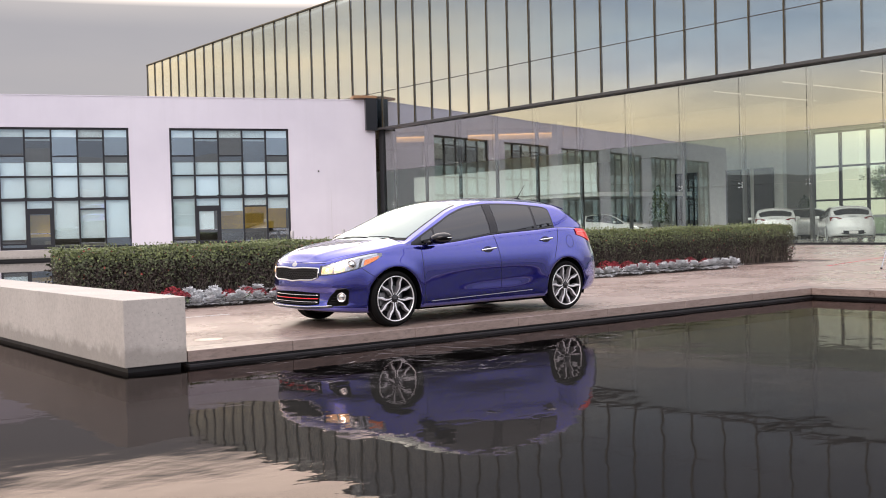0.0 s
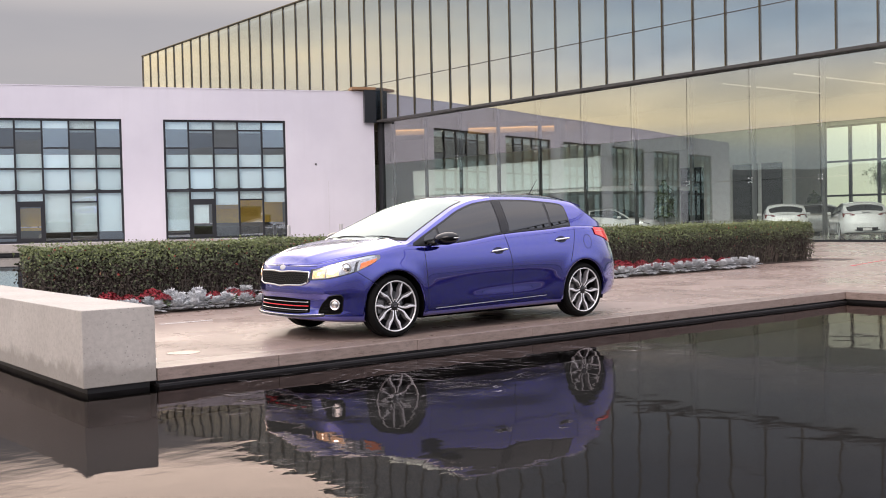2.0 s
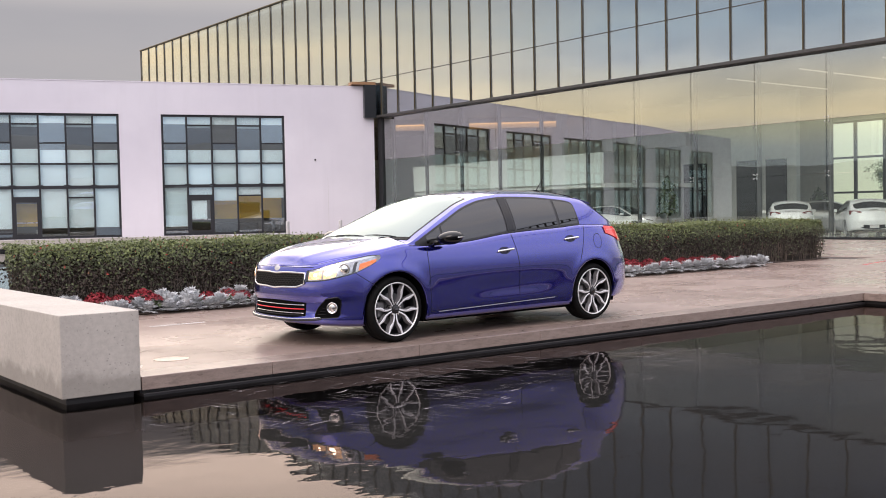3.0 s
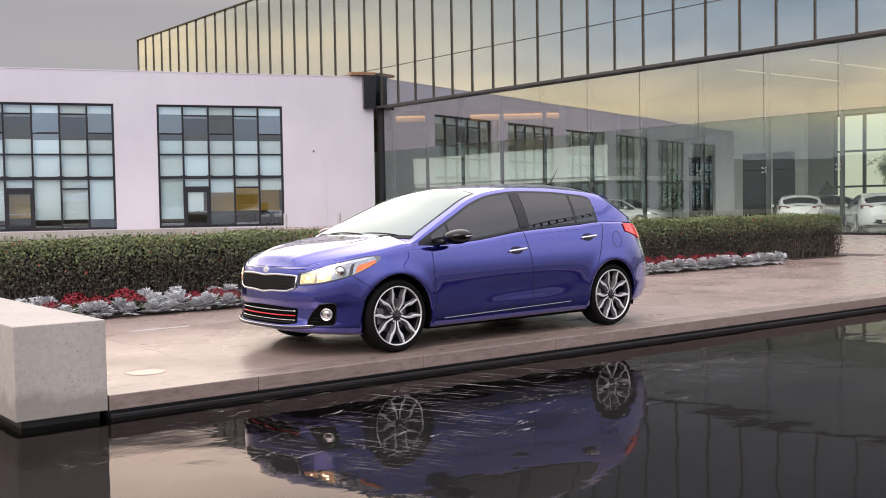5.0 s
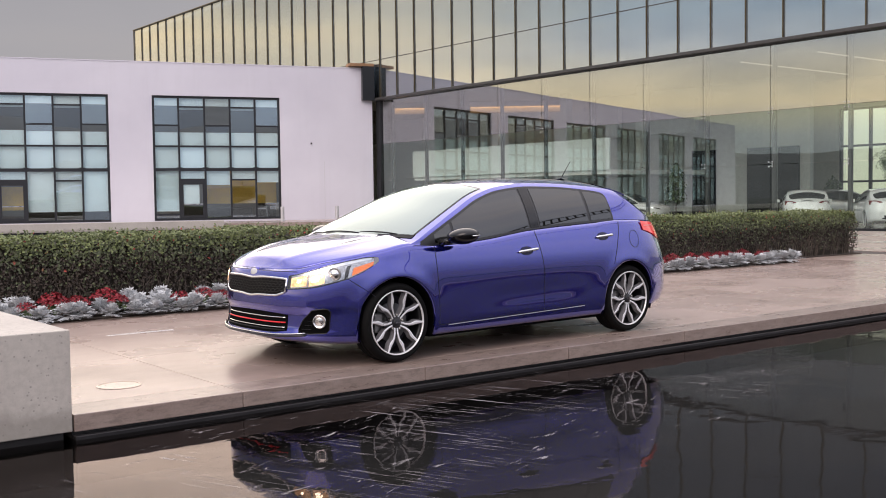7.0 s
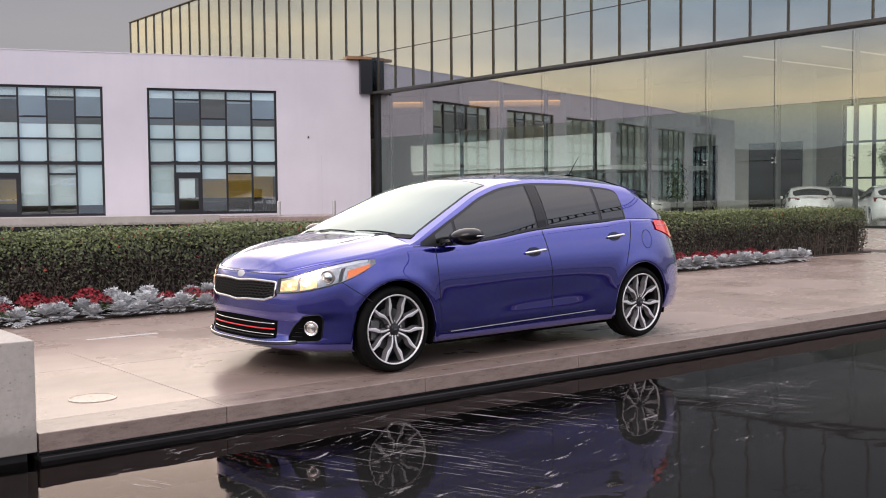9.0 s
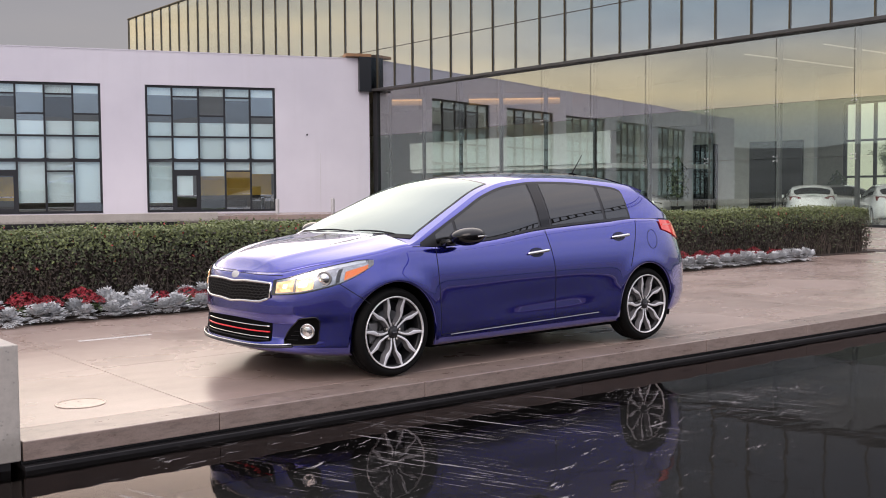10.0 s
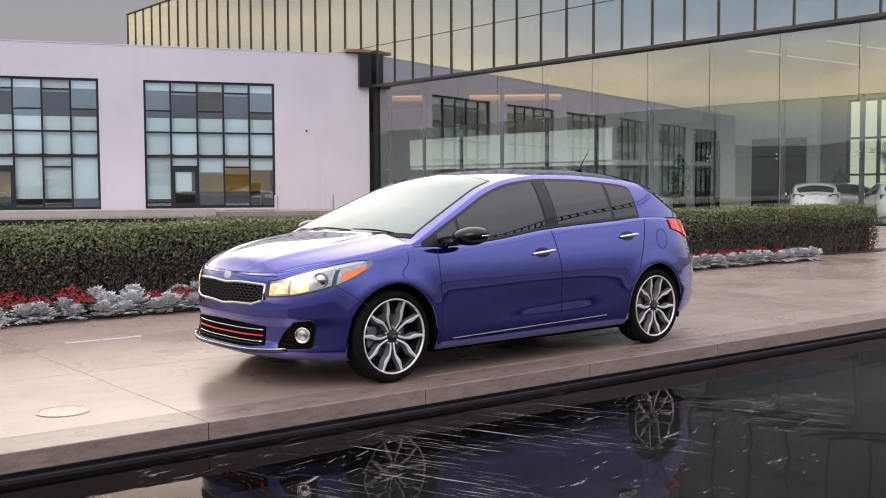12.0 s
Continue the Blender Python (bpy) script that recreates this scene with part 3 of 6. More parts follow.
    part("door_pane", boxes((d0 + 0.13, d1 - 0.13, fy0 + 0.04, fy0 + 0.055, 0.55, 2.20)), M["win_glass"], win).visible_shadow = False
    part("push_bar", boxes((d0 + 0.13, d1 - 0.13, fy0 - 0.05, fy0 - 0.02, 1.12, 1.17)), M["steel"], win, "steel push bar")
    # blinds behind the panes
    for c in range(5):
        lo, hi = (0.84, 4.95) if not kind else ((0.78, 4.95) if c == 0 else (2.40 - 0.12 * (c % 3), 4.95))
        if c == 1:
            lo = 2.40
        if not kind and c == 1:
            hi = 5.0
        part("blind", boxes((x0 + cw * c + 0.05, x0 + cw * (c + 1) - 0.05, fy1 + 0.05, fy1 + 0.06, lo, hi)), M["blind"], win, "pale roller blind")
        part("upper_blind", boxes((x0 + cw * c + 0.05, x0 + cw * (c + 1) - 0.05, fy1 + 0.05, fy1 + 0.06, 6.15 if c % 2 else 6.35, Z_HEAD)), M["blind"], win, "pale roller blind just let down")
    if not kind:
        part("inner_panel", boxes((d0 - 0.2, d1 + 0.2, 0.9, 1.0, 0.95, 2.15)), M["ochre"], win, "ochre panelled wall inside")
    if kind:
        part("door_blind", boxes((d0 + 0.14, d1 - 0.3, fy0 + 0.07, fy0 + 0.08, 1.15, 2.18)), M["blind"], win)
        part("inner_panel", boxes((x0 + 2 * cw, x1, 1.5, 1.6, 1.15, 2.9)), M["ochre"], win, "ochre panelled wall inside")
        # Unseen strip lamp, added to brighten the ochre panel.
        part("panel_light", boxes((x0 + 2.1 * cw, x1 - 0.1, 1.15, 1.25, 2.98, 3.02)), M["tube"], win, "added warm strip that brightens the ochre panel")
        part("sofa", boxes((x0 + 2.1 * cw, x0 + 3.9 * cw, 0.7, 1.3, 0.28, 0.95), (x0 + 4.1 * cw, x1 - 0.2, 0.6, 1.3, 0.28, 1.15), bevel=0.05), M["black"], win, "dark low seating")


for i in range(6):
    window_bay(i, i == 0)


def bollard(x, y):
    b = thing("bollard", pose(x, y, 0.20), "short pale metal bollard on the terrace", "bollard", "bollards on the terrace")
    part("post", lathe(bmesh.new(), [(0.10, 0), (0.10, 0.72), (0.09, 0.75), (0.02, 0.76)], 16), M["white_metal"], b)
    part("foot", lathe(bmesh.new(), [(0.14, 0), (0.14, 0.02), (0.11, 0.025)], 16), M["steel"], b)
    return b


b0 = bollard(22.4, 42.0)
copy_thing(b0, pose(25.2, 41.1, 0.20))

# ---- the glass lobby ----
FX = 28.45                                      # the curtain wall's face
Y0, Y1, YC = 1.6, 77.2, 42.3                   # its ends, and the corner with the wing
Z_BEAM, Z_UP, Z_TOP = 6.80, 6.93, 15.3
lobby = thing("glass_lobby_building", pose(FX, 0, 0), "large glass building with a fritted upper box over a clear lobby", "building", kind="structure")


def shared(name, bm, material, parent, places, label=""):
    """Alike pieces: objects of their own on one mesh."""
    me = finish(name, bm, material)
    made = []
    for m in places:
        ob = new(name, me)
        ob.matrix_basis = m
        ob.parent = parent
        if label:
            ob["label"] = label
        made.append(ob)
    return made


def upper_box():
    st = 1.6
    k = int((Y1 - Y0) / st)
    y_of = [Y0 + st * i for i in range(k + 1)]
    z_mid = 9.02
    for z0, z1 in ((Z_UP, z_mid - 0.02), (z_mid + 0.02, Z_TOP)):
        for ob in shared("pane", boxes((0.0, 0.02, 0.03, st - 0.03, 0, z1 - z0)), M["up_glass"], lobby, [pose(0.06, y, z0) for y in y_of[:-1]], "silvered blue-grey curtain glass"):
            ob.visible_shadow = False
    shared("mullion", boxes((-0.012, 0.055, -0.016, 0.016, Z_UP, Z_TOP)), M["fin"], lobby, [pose(0, y, 0) for y in y_of], "dark vertical fin")
    part("transom", boxes((0.055, 0.075, Y0, y_of[-1], z_mid - 0.02, z_mid + 0.02)), M["beam"], lobby)
    part("roof_edge", boxes((-0.06, 0.5, Y0, y_of[-1] + 0.03, Z_TOP, Z_TOP + 0.06)), M["fin"], lobby, "thin bronze roof edge")
    # Solid core painted blue-grey in place of the dark rooms behind the glass.
    part("upper_core", boxes((0.9, 14, Y0, y_of[-1] + 0.02, 6.95, Z_TOP - 0.02), (0.08, 0.9, y_of[-1] - 0.1, y_of[-1] + 0.02, 6.95, Z_TOP - 0.02)), plain("blue_grey_dark_interior", (0.20, 0.23, 0.26), 0.8), lobby, "blue-grey core standing for the dark interior behind the curtain glass")
    part("fascia", boxes((-0.06, 0.5, Y0, YC + 0.05, Z_BEAM, Z_UP - 0.002), bevel=0.01), M["beam"], lobby, "dark metal beam between the storeys")


def lower_glass():
    st, ys = 3.06, 7.53
    y_of = [ys + st * i for i in range(-2, 12)]
    rows = [(0.06, 2.37), (2.385, 4.35), (4.365, Z_BEAM)]
    for z0, z1 in rows:
        top = z1 == Z_BEAM
        for ob in shared("pane", boxes((0.0, 0.02, 0.012, st - 0.012, 0, z1 - z0)), M["top_glass" if top else "low_glass"], lobby, [pose(0.30, y, z0) for y in y_of], "silvered frameless lobby glass" if top else "clear frameless lobby glass"):
            ob.visible_shadow = False
    part("sill", boxes((0.24, 0.40, y_of[0], YC, -0.02, 0.055)), M["frame"], lobby, "dark floor channel")
    shared("post", boxes((0.0, 0.16, -0.055, 0.055, 0.06, Z_BEAM)), M["beam"], lobby, [pose(0.50, y, 0) for y in y_of[::1]], "slim dark post behind the glass")
    bm = bmesh.new()
    for sy in (-1, 1):
        for sz in (-1, 1):
            tube(bm, [(0.12, 0, 0), (0.05, sy * 0.03, sz * 0.05), (-0.03, sy * 0.075, sz * 0.085)], 0.008, 6)
            lathe(bm, [(0.024, -0.014), (0.024, 0.010), (0.014, 0.018)], 10, pose(-0.02, sy * 0.075, sz * 0.085, 0, -90, 0))
    shared("spider_fitting", bm, M["steel"], lobby, [pose(0.32, y, z) for y in y_of for z in (2.377, 4.357)], "steel spider glass fitting")
    part("corner_post", boxes((0.20, 0.42, YC - 0.40, YC - 0.02, 0.0, Z_BEAM)), M["frame"], lobby, "dark corner post")


upper_box()
lower_glass()


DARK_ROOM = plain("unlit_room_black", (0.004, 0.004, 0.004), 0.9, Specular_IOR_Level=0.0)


def lobby_inside():
    d = 13.4                                        # the room's depth
    part("inner_floor", boxes((0.32, d, Y0, 60, -0.3, 0.0)), M["room_floor"], lobby, "polished grey showroom floor")
    part("inner_ceiling", boxes((0.5, d, Y0, 60, 6.74, 6.94)), M["lobby_ceiling"], lobby)
    part("inner_wall", boxes((9.6, 9.9, 21.0, 56, 0.0, 6.74), (0.5, 9.6, 55.7, 56, 0, 6.74), (9.9, 13.0, 24.5, 24.8, 0, 6.74)), M["room_wall"], lobby, "pale plaster inner wall")
    part("end_wall", boxes((0.5, d, Y0, Y0 + 0.3, 0, 6.74)), M["room_wall"], lobby)
    for y0, y1 in ((26.5, 29.5), (31.5, 37.6)):
        part("wall_panel", boxes((8.3, 8.6, y0, y1, 4.4, 6.05), bevel=0.01), M["room_wall"], lobby, "pale hanging ceiling panel")
    # cove lights along the hanging ceiling's slanted edge
    for x, y, ln in ((1.2, 42.2, 2.0), (4.55, 39.3, 5.8)):
        edge = pose(x, y, 0, 0, 0, -42.5)
        part("ceiling_edge", boxes((0, ln, 0.02, 0.9, 6.42, 6.70)), M["lobby_ceiling"], lobby, "slanted hanging ceiling edge", at=edge)
        part("cove_light", boxes((0.05, ln - 0.05, 0.0, 0.5, 6.10, 6.40)), M["cove"], lobby, "broad warm orange cove light, its glow painted on below the lamp", at=edge)
    part("balustrade", boxes((2.2, 2.26, 26.5, 41.6, 2.50, 3.95)), plain("frosted_white_glass", (0.74, 0.82, 0.79), 0.35), lobby, "frosted white gallery balustrade")
    part("gallery", boxes((2.3, 9.6, 26.5, 41.6, 2.30, 2.50)), M["room_wall"], lobby, "pale gallery slab")
    for y in (28.2, 33.5, 39.0):
        part("column", boxes((6.2, 6.65, y - 0.22, y + 0.22, 0, 2.30), (6.2, 6.65, y - 0.22, y + 0.22, 2.50, 6.74)), M["room_wall"], lobby, "square pale column")
    # Black panels on the wall stand in for the darkness of unlit doorways.
    for y0, y1 in ((21.5, 22.6), (22.9, 24.3), (26.2, 27.6)):
        part("black_doorway_panel", boxes((9.45, 9.58, y0, y1, 0.0, 3.5)), DARK_ROOM, lobby, "black panel painted for the dark of an unlit doorway")
    # rear glazing that looks out on trees
    x = 13.0
    for i in range(14):
        y = Y0 + 0.4 + 1.5 * i
        part("rear_mullion", boxes((x, x + 0.12, y - 0.07, y + 0.07, 0.1, 5.3)), M["frame"], lobby)
        for k, (z0, z1) in enumerate(((0.12, 1.8), (1.86, 3.5), (3.56, 5.25))):
            if i < 13:
                part("rear_pane", boxes((x + 0.05, x + 0.065, y + 0.05, y + 1.45, z0, z1)), M["low_glass"], lobby).visible_shadow = False
    for z in (0.06, 1.83, 3.53, 5.28):
        part("rear_transom", boxes((x, x + 0.12, Y0 + 0.4, Y0 + 0.4 + 1.5 * 13, z - 0.05, z + 0.05)), M["frame"], lobby)
    part("rear_header", boxes((x, x + 0.2, Y0 + 0.3, 24.5, 5.31, 6.74), (x, x + 0.2, Y0 + 0.5 + 1.5 * 13, 24.5, 0, 5.31)), M["room_ceiling"], lobby, "pale wall over the rear glazing")
    for y in (6.0, 9.5, 13.0, 16.5, 20.0):
        part("ceiling_tube", boxes((3.0, 11.0, y - 0.02, y + 0.02, 6.68, 6.72)), M["slim"], lobby, "slim faint ceiling light")


lobby_inside()


# ---- the parked hatchback ----
def paint_material(name, deep, lite):
    k = Mat(name)
    fl = k.noise(k.coords(), 900, 1.0)
    k.set(Base_Color=k.mix(k.ramp(fl, [(0.35, 0.0), (0.7, 1.0)]), deep, lite), Metallic=0.90, Roughness=0.17, Coat_Weight=1.0, Coat_Roughness=0.012, Coat_IOR=2.1)
    return k.m


BLUE = paint_material("metallic_blue_paint", (0.014, 0.017, 0.26), (0.038, 0.043, 0.48))
WHITE = plain("white_car_paint", (0.86, 0.87, 0.86), 0.25, Coat_Weight=1.0, Coat_Roughness=0.03)
SILVER = plain("grey_car_paint", (0.40, 0.40, 0.39), 0.3, 0.4, Coat_Weight=1.0, Coat_Roughness=0.03)
CHROME = plain("bright_chrome", (0.78, 0.78, 0.78), 0.07, 1.0, vary=0.02)
RUBBER = plain("tyre_rubber", (0.005, 0.005, 0.005), 0.8, vary=0.3, scale=40, Specular_IOR_Level=0.12)
ALLOY = plain("machined_alloy", (0.86, 0.855, 0.855), 0.30, 0.5, vary=0.03)
POCKET = plain("dark_grey_alloy_paint", (0.022, 0.022, 0.024), 0.4, 0.3)
SEAM = plain("dark_panel_gap", (0.008, 0.008, 0.014), 0.7)
CUP_SHADE = plain("shaded_cup_blue", (0.010, 0.011, 0.050), 0.35)
DEPTH = plain("deep_black_recess", (0.003, 0.003, 0.003), 0.9, Specular_IOR_Level=0.05)
PRIVACY = glass_material("tinted_car_glass", (0.05, 0.05, 0.052), 0.11)
SCREEN = glass_material("windscreen_glass", (0.32, 0.38, 0.36), 0.27, 0.0, (0.84, 0.97, 0.985))
LENS = glass_material("clear_lamp_lens", (0.95, 0.96, 0.96), 0.05)
REDLENS = plain("red_lamp_plastic", (0.55, 0.012, 0.012), 0.08, Coat_Weight=0.6, Emission_Color=(1.0, 0.03, 0.02, 1.0), Emission_Strength=0.35)
DARKRED = plain("dark_red_lamp_plastic", (0.16, 0.008, 0.010), 0.10, Coat_Weight=0.6)
# Faint glow of its own stands in for the reflector's bright spot.
AMBER = plain("amber_lamp_plastic", (0.85, 0.20, 0.04), 0.12, Emission_Color=(1.0, 0.25, 0.06, 1.0), Emission_Strength=0.12)


def bowl_material():
    """A faceted lamp bowl, lit from within."""
    k = Mat("warm_lamp_bowl")
    v = k.noise(k.world((1, 1, 1)), 22, 2)
    k.set(Base_Color=(0.45, 0.33, 0.22), Metallic=0.5, Roughness=0.25, Emission_Color=k.ramp(v, [(0.35, (1.0, 0.58, 0.25)), (0.65, (0.95, 0.40, 0.12))]), Emission_Strength=k.ramp(v, [(0.35, 2.0), (0.65, 1.0)]))
    return k.m


GLOW = bowl_material()
BULB = emitter("hot_lamp_bulb", (1.0, 0.84, 0.62), 16.0)
REFLECTOR = plain("lamp_reflector_silver", (0.48, 0.48, 0.50), 0.20, 0.85, vary=0.35, scale=38)
GREYFACE = plain("satin_grey_alloy_face", (0.27, 0.265, 0.275), 0.40, 0.5)
REDLINE = plain("red_trim_line", (0.75, 0.03, 0.04), 0.25)
TRIM = plain("satin_black_trim", (0.016, 0.016, 0.018), 0.32)
SEAT = plain("charcoal_cloth", (0.03, 0.03, 0.032), 0.9)
STEELDISC = plain("brake_disc_steel", (0.34, 0.33, 0.32), 0.35, 0.9)
DISC = plain("worn_brake_disc", (0.22, 0.22, 0.22), 0.40, 0.9)

NF, NR, X0F, X0R = 3.1, 3.5, 0.25, 2.50
H_Z = pchip((0.17, 0.22, 0.29, 0.36, 0.43, 0.50, 0.58, 0.66, 0.74, 0.82, 0.90, 0.98, 1.08), (0.836, 0.861, 0.873, 0.880, 0.885, 0.887, 0.8868, 0.8842, 0.8775, 0.866, 0.851, 0.833, 0.806))
XF_Z = pchip((0.17, 0.21, 0.24, 0.30, 0.42, 0.455, 0.53, 0.62, 0.69, 0.74, 0.80), (-0.70, -0.79, -0.815, -0.790, -0.778, -0.800, -0.796, -0.785, -0.770, -0.745, -0.69))
XR_Z = pchip((0.20, 0.28, 0.40, 0.60, 0.80, 0.95, 1.08), (3.42, 3.52, 3.57, 3.57, 3.50, 3.43, 3.35))
Z_EDGE = pchip((-0.80, -0.70, -0.62, -0.53, -0.41, -0.10, 0.156, 0.45, 0.885, 1.49, 2.2, 2.60, 3.0, 3.44), (0.735, 0.746, 0.770, 0.798, 0.822, 0.872, 0.912, 0.900, 0.925, 0.993, 1.032, 1.050, 1.040, 1.010))
Z_HOOD = pchip((-0.80, -0.765, -0.65, -0.45, -0.2, 0.05, 0.24), (0.735, 0.772, 0.838, 0.892, 0.937, 0.968, 0.993))
Z_MID = pchip((0.06, 0.16, 0.22, 0.30, 0.7, 1.05, 1.2, 1.45, 1.8, 2.2, 2.6, 2.75, 2.87, 2.97, 3.11, 3.40), (0.935, 0.958, 0.988, 1.040, 1.228, 1.372, 1.405, 1.434, 1.449, 1.447, 1.425, 1.401, 1.350, 1.275, 1.165, 1.03))
Z_RAIL = pchip((0.06, 0.18, 0.36, 0.716, 0.984, 1.26, 1.6, 1.9, 2.29, 2.56, 2.68, 2.78, 2.89, 3.02, 3.17, 3.40), (0.890, 0.922, 1.008, 1.178, 1.292, 1.362, 1.392, 1.389, 1.366, 1.340, 1.318, 1.272, 1.198, 1.120, 1.062, 1.012))
Z_WTOP = pchip((0.26, 0.40, 0.716, 0.984, 1.26, 1.6, 1.9, 2.29, 2.46, 2.515, 2.54, 2.552), (0.915, 0.985, 1.130, 1.246, 1.318, 1.347, 1.343, 1.315, 1.294, 1.274, 1.235, 1.07))
ARCH_R, AXLE_Z, BASE = 0.356, 0.314, 2.70


def half_width(x, z):
    """Half the body's width at a place along it and a height."""
    w = H_Z(z)
    if 0.25 < x < 2.45:
        f = max(0, min(1, (x - 0.50) / 0.80, (2.45 - x) / 0.75))
        f = f * f * (3 - 2 * f)
        w -= f * 0.011 * math.exp(-((z - 0.450 - 0.030 * (x - 1.2)) / 0.095) ** 2)   # hollow door skin over the sill
        w += f * 0.004 * math.exp(-((z - 0.335) / 0.045) ** 2)
    for c in (0.0, BASE):                    # flared arches
        r = math.hypot(x - c, z - AXLE_Z)
        w += 0.008 * math.exp(-((r - ARCH_R - 0.008) / 0.075) ** 2)
    if x < X0F:
        w *= max(0.0, 1 - ((X0F - x) / (X0F - XF_Z(z))) ** NF) ** (1 / NF) if x > XF_Z(z) else 0.0
    elif x > X0R:
        w *= max(0.0, 1 - ((x - X0R) / (XR_Z(z) - X0R)) ** NR) ** (1 / NR) if x < XR_Z(z) else 0.0
    return w


def rim_point(q, z):
    """Round the body at a height: q 0 to 1 from the nose to the flank, 1 to 2 along it, 2 to 3 to the tail. Gives x and half-width."""
    if q < 1:
        a = q * math.pi / 2
        x = X0F - (X0F - XF_Z(z)) * math.cos(a) ** (2 / NF)
        return x, half_width(x, z) if q > 0.3 else H_Z(z) * math.sin(a) ** (2 / NF)
    if q <= 2:
        x = X0F + (X0R - X0F) * (q - 1)
        return x, half_width(x, z)
    a = (3 - q) * math.pi / 2
    x = X0R + (XR_Z(z) - X0R) * math.cos(a) ** (2 / NR)
    return x, half_width(x, z) if q < 2.7 else H_Z(z) * math.sin(a) ** (2 / NR)


def q_of(x, z=0.5):
    if x < X0F:
        return 2 / math.pi * math.acos(min(1, max(0, (X0F - x) / (X0F - XF_Z(z)))) ** (NF / 2))
    if x <= X0R:
        return 1 + (x - X0F) / (X0R - X0F)
    return 3 - 2 / math.pi * math.acos(min(1, max(0, (x - X0R) / (XR_Z(z) - X0R))) ** (NR / 2))


def q_front(h, z=0.5):
    return 2 / math.pi * math.asin(min(1, h / H_Z(z)) ** (NF / 2))


Z_FLOOR = pchip((-0.80, -0.62, -0.42, 0.42, 2.28, 3.05, 3.44), (0.212, 0.190, 0.178, 0.188, 0.196, 0.225, 0.285))


def z_low(x):
    for c in (0.0, BASE):
        if abs(x - c) < ARCH_R:
            return AXLE_Z + math.sqrt(ARCH_R ** 2 - (x - c) ** 2)
    return Z_FLOOR(x)


def shell_half(x, z):
    """Half-width of the cabin's side."""
    e = Z_EDGE(x)
    return half_width(x, e) - 0.0125 - 0.25 * (z - e) - 0.66 * (z - e) ** 2


def shell_top(x, s):
    """The roof and screens: s runs from -1 to 1 across."""
    zr = Z_RAIL(x)
    hr = max(shell_half(x, zr), 0.02)
    return Vector((x, s * hr, zr + (max(Z_MID(x), zr) - zr) * (1 - abs(s) ** 2.3)))


def patch(fn, us, vs, off, bm=None, lo=None, hi=None, flip=False):
    """A patch of a surface fn(u, v), moved out by off; lo and hi bound v for each u."""
    bm = bm or bmesh.new()
    rows = []
    for u in us:
        a, b = (lo(u), hi(u)) if lo else (0.0, 1.0)
        row = []
        for v in vs:
            w = a + (b - a) * v
            p = Vector(fn(u, w))
            du, dv = Vector(fn(u + 1e-3, w)) - Vector(fn(u - 1e-3, w)), Vector(fn(u, w + 1e-3)) - Vector(fn(u, w - 1e-3))
            n = du.cross(dv)
            n = n.normalized() if n.length > 1e-12 else Vector((0, 0, 1))
            row.append(p + n * (-off if flip else off))
        rows.append(row)
    return sheet(bm, rows if flip else rows[::-1])


def spread(a, b, n):
    return [a + (b - a) * i / (n - 1) for i in range(n)]


def seam(fn, pts, width, off, bm, out):
    """A thin strip along points of a surface, lifted by off along out."""
    ps = [Vector(fn(*p)) for p in pts]
    o = Vector(out)
    left, right = [], []
    for i, p in enumerate(ps):
        d = (ps[min(i + 1, len(ps) - 1)] - ps[max(i - 1, 0)]).normalized()
        s = d.cross(o).normalized() * width / 2
        left.append(p + s + o * off), right.append(p - s + o * off)
    return sheet(bm, [left, right])


SWING = pchip((0, 0.2, 0.40, 0.60, 0.70, 1.0), (0.28, 0.17, 0.185, 0.285, 0.315, 0.325))
BLADE = pchip((0, 0.2, 0.45, 0.62, 0.85, 1.0), (0.015, 0.013, 0.019, 0.029, 0.019, 0.017))


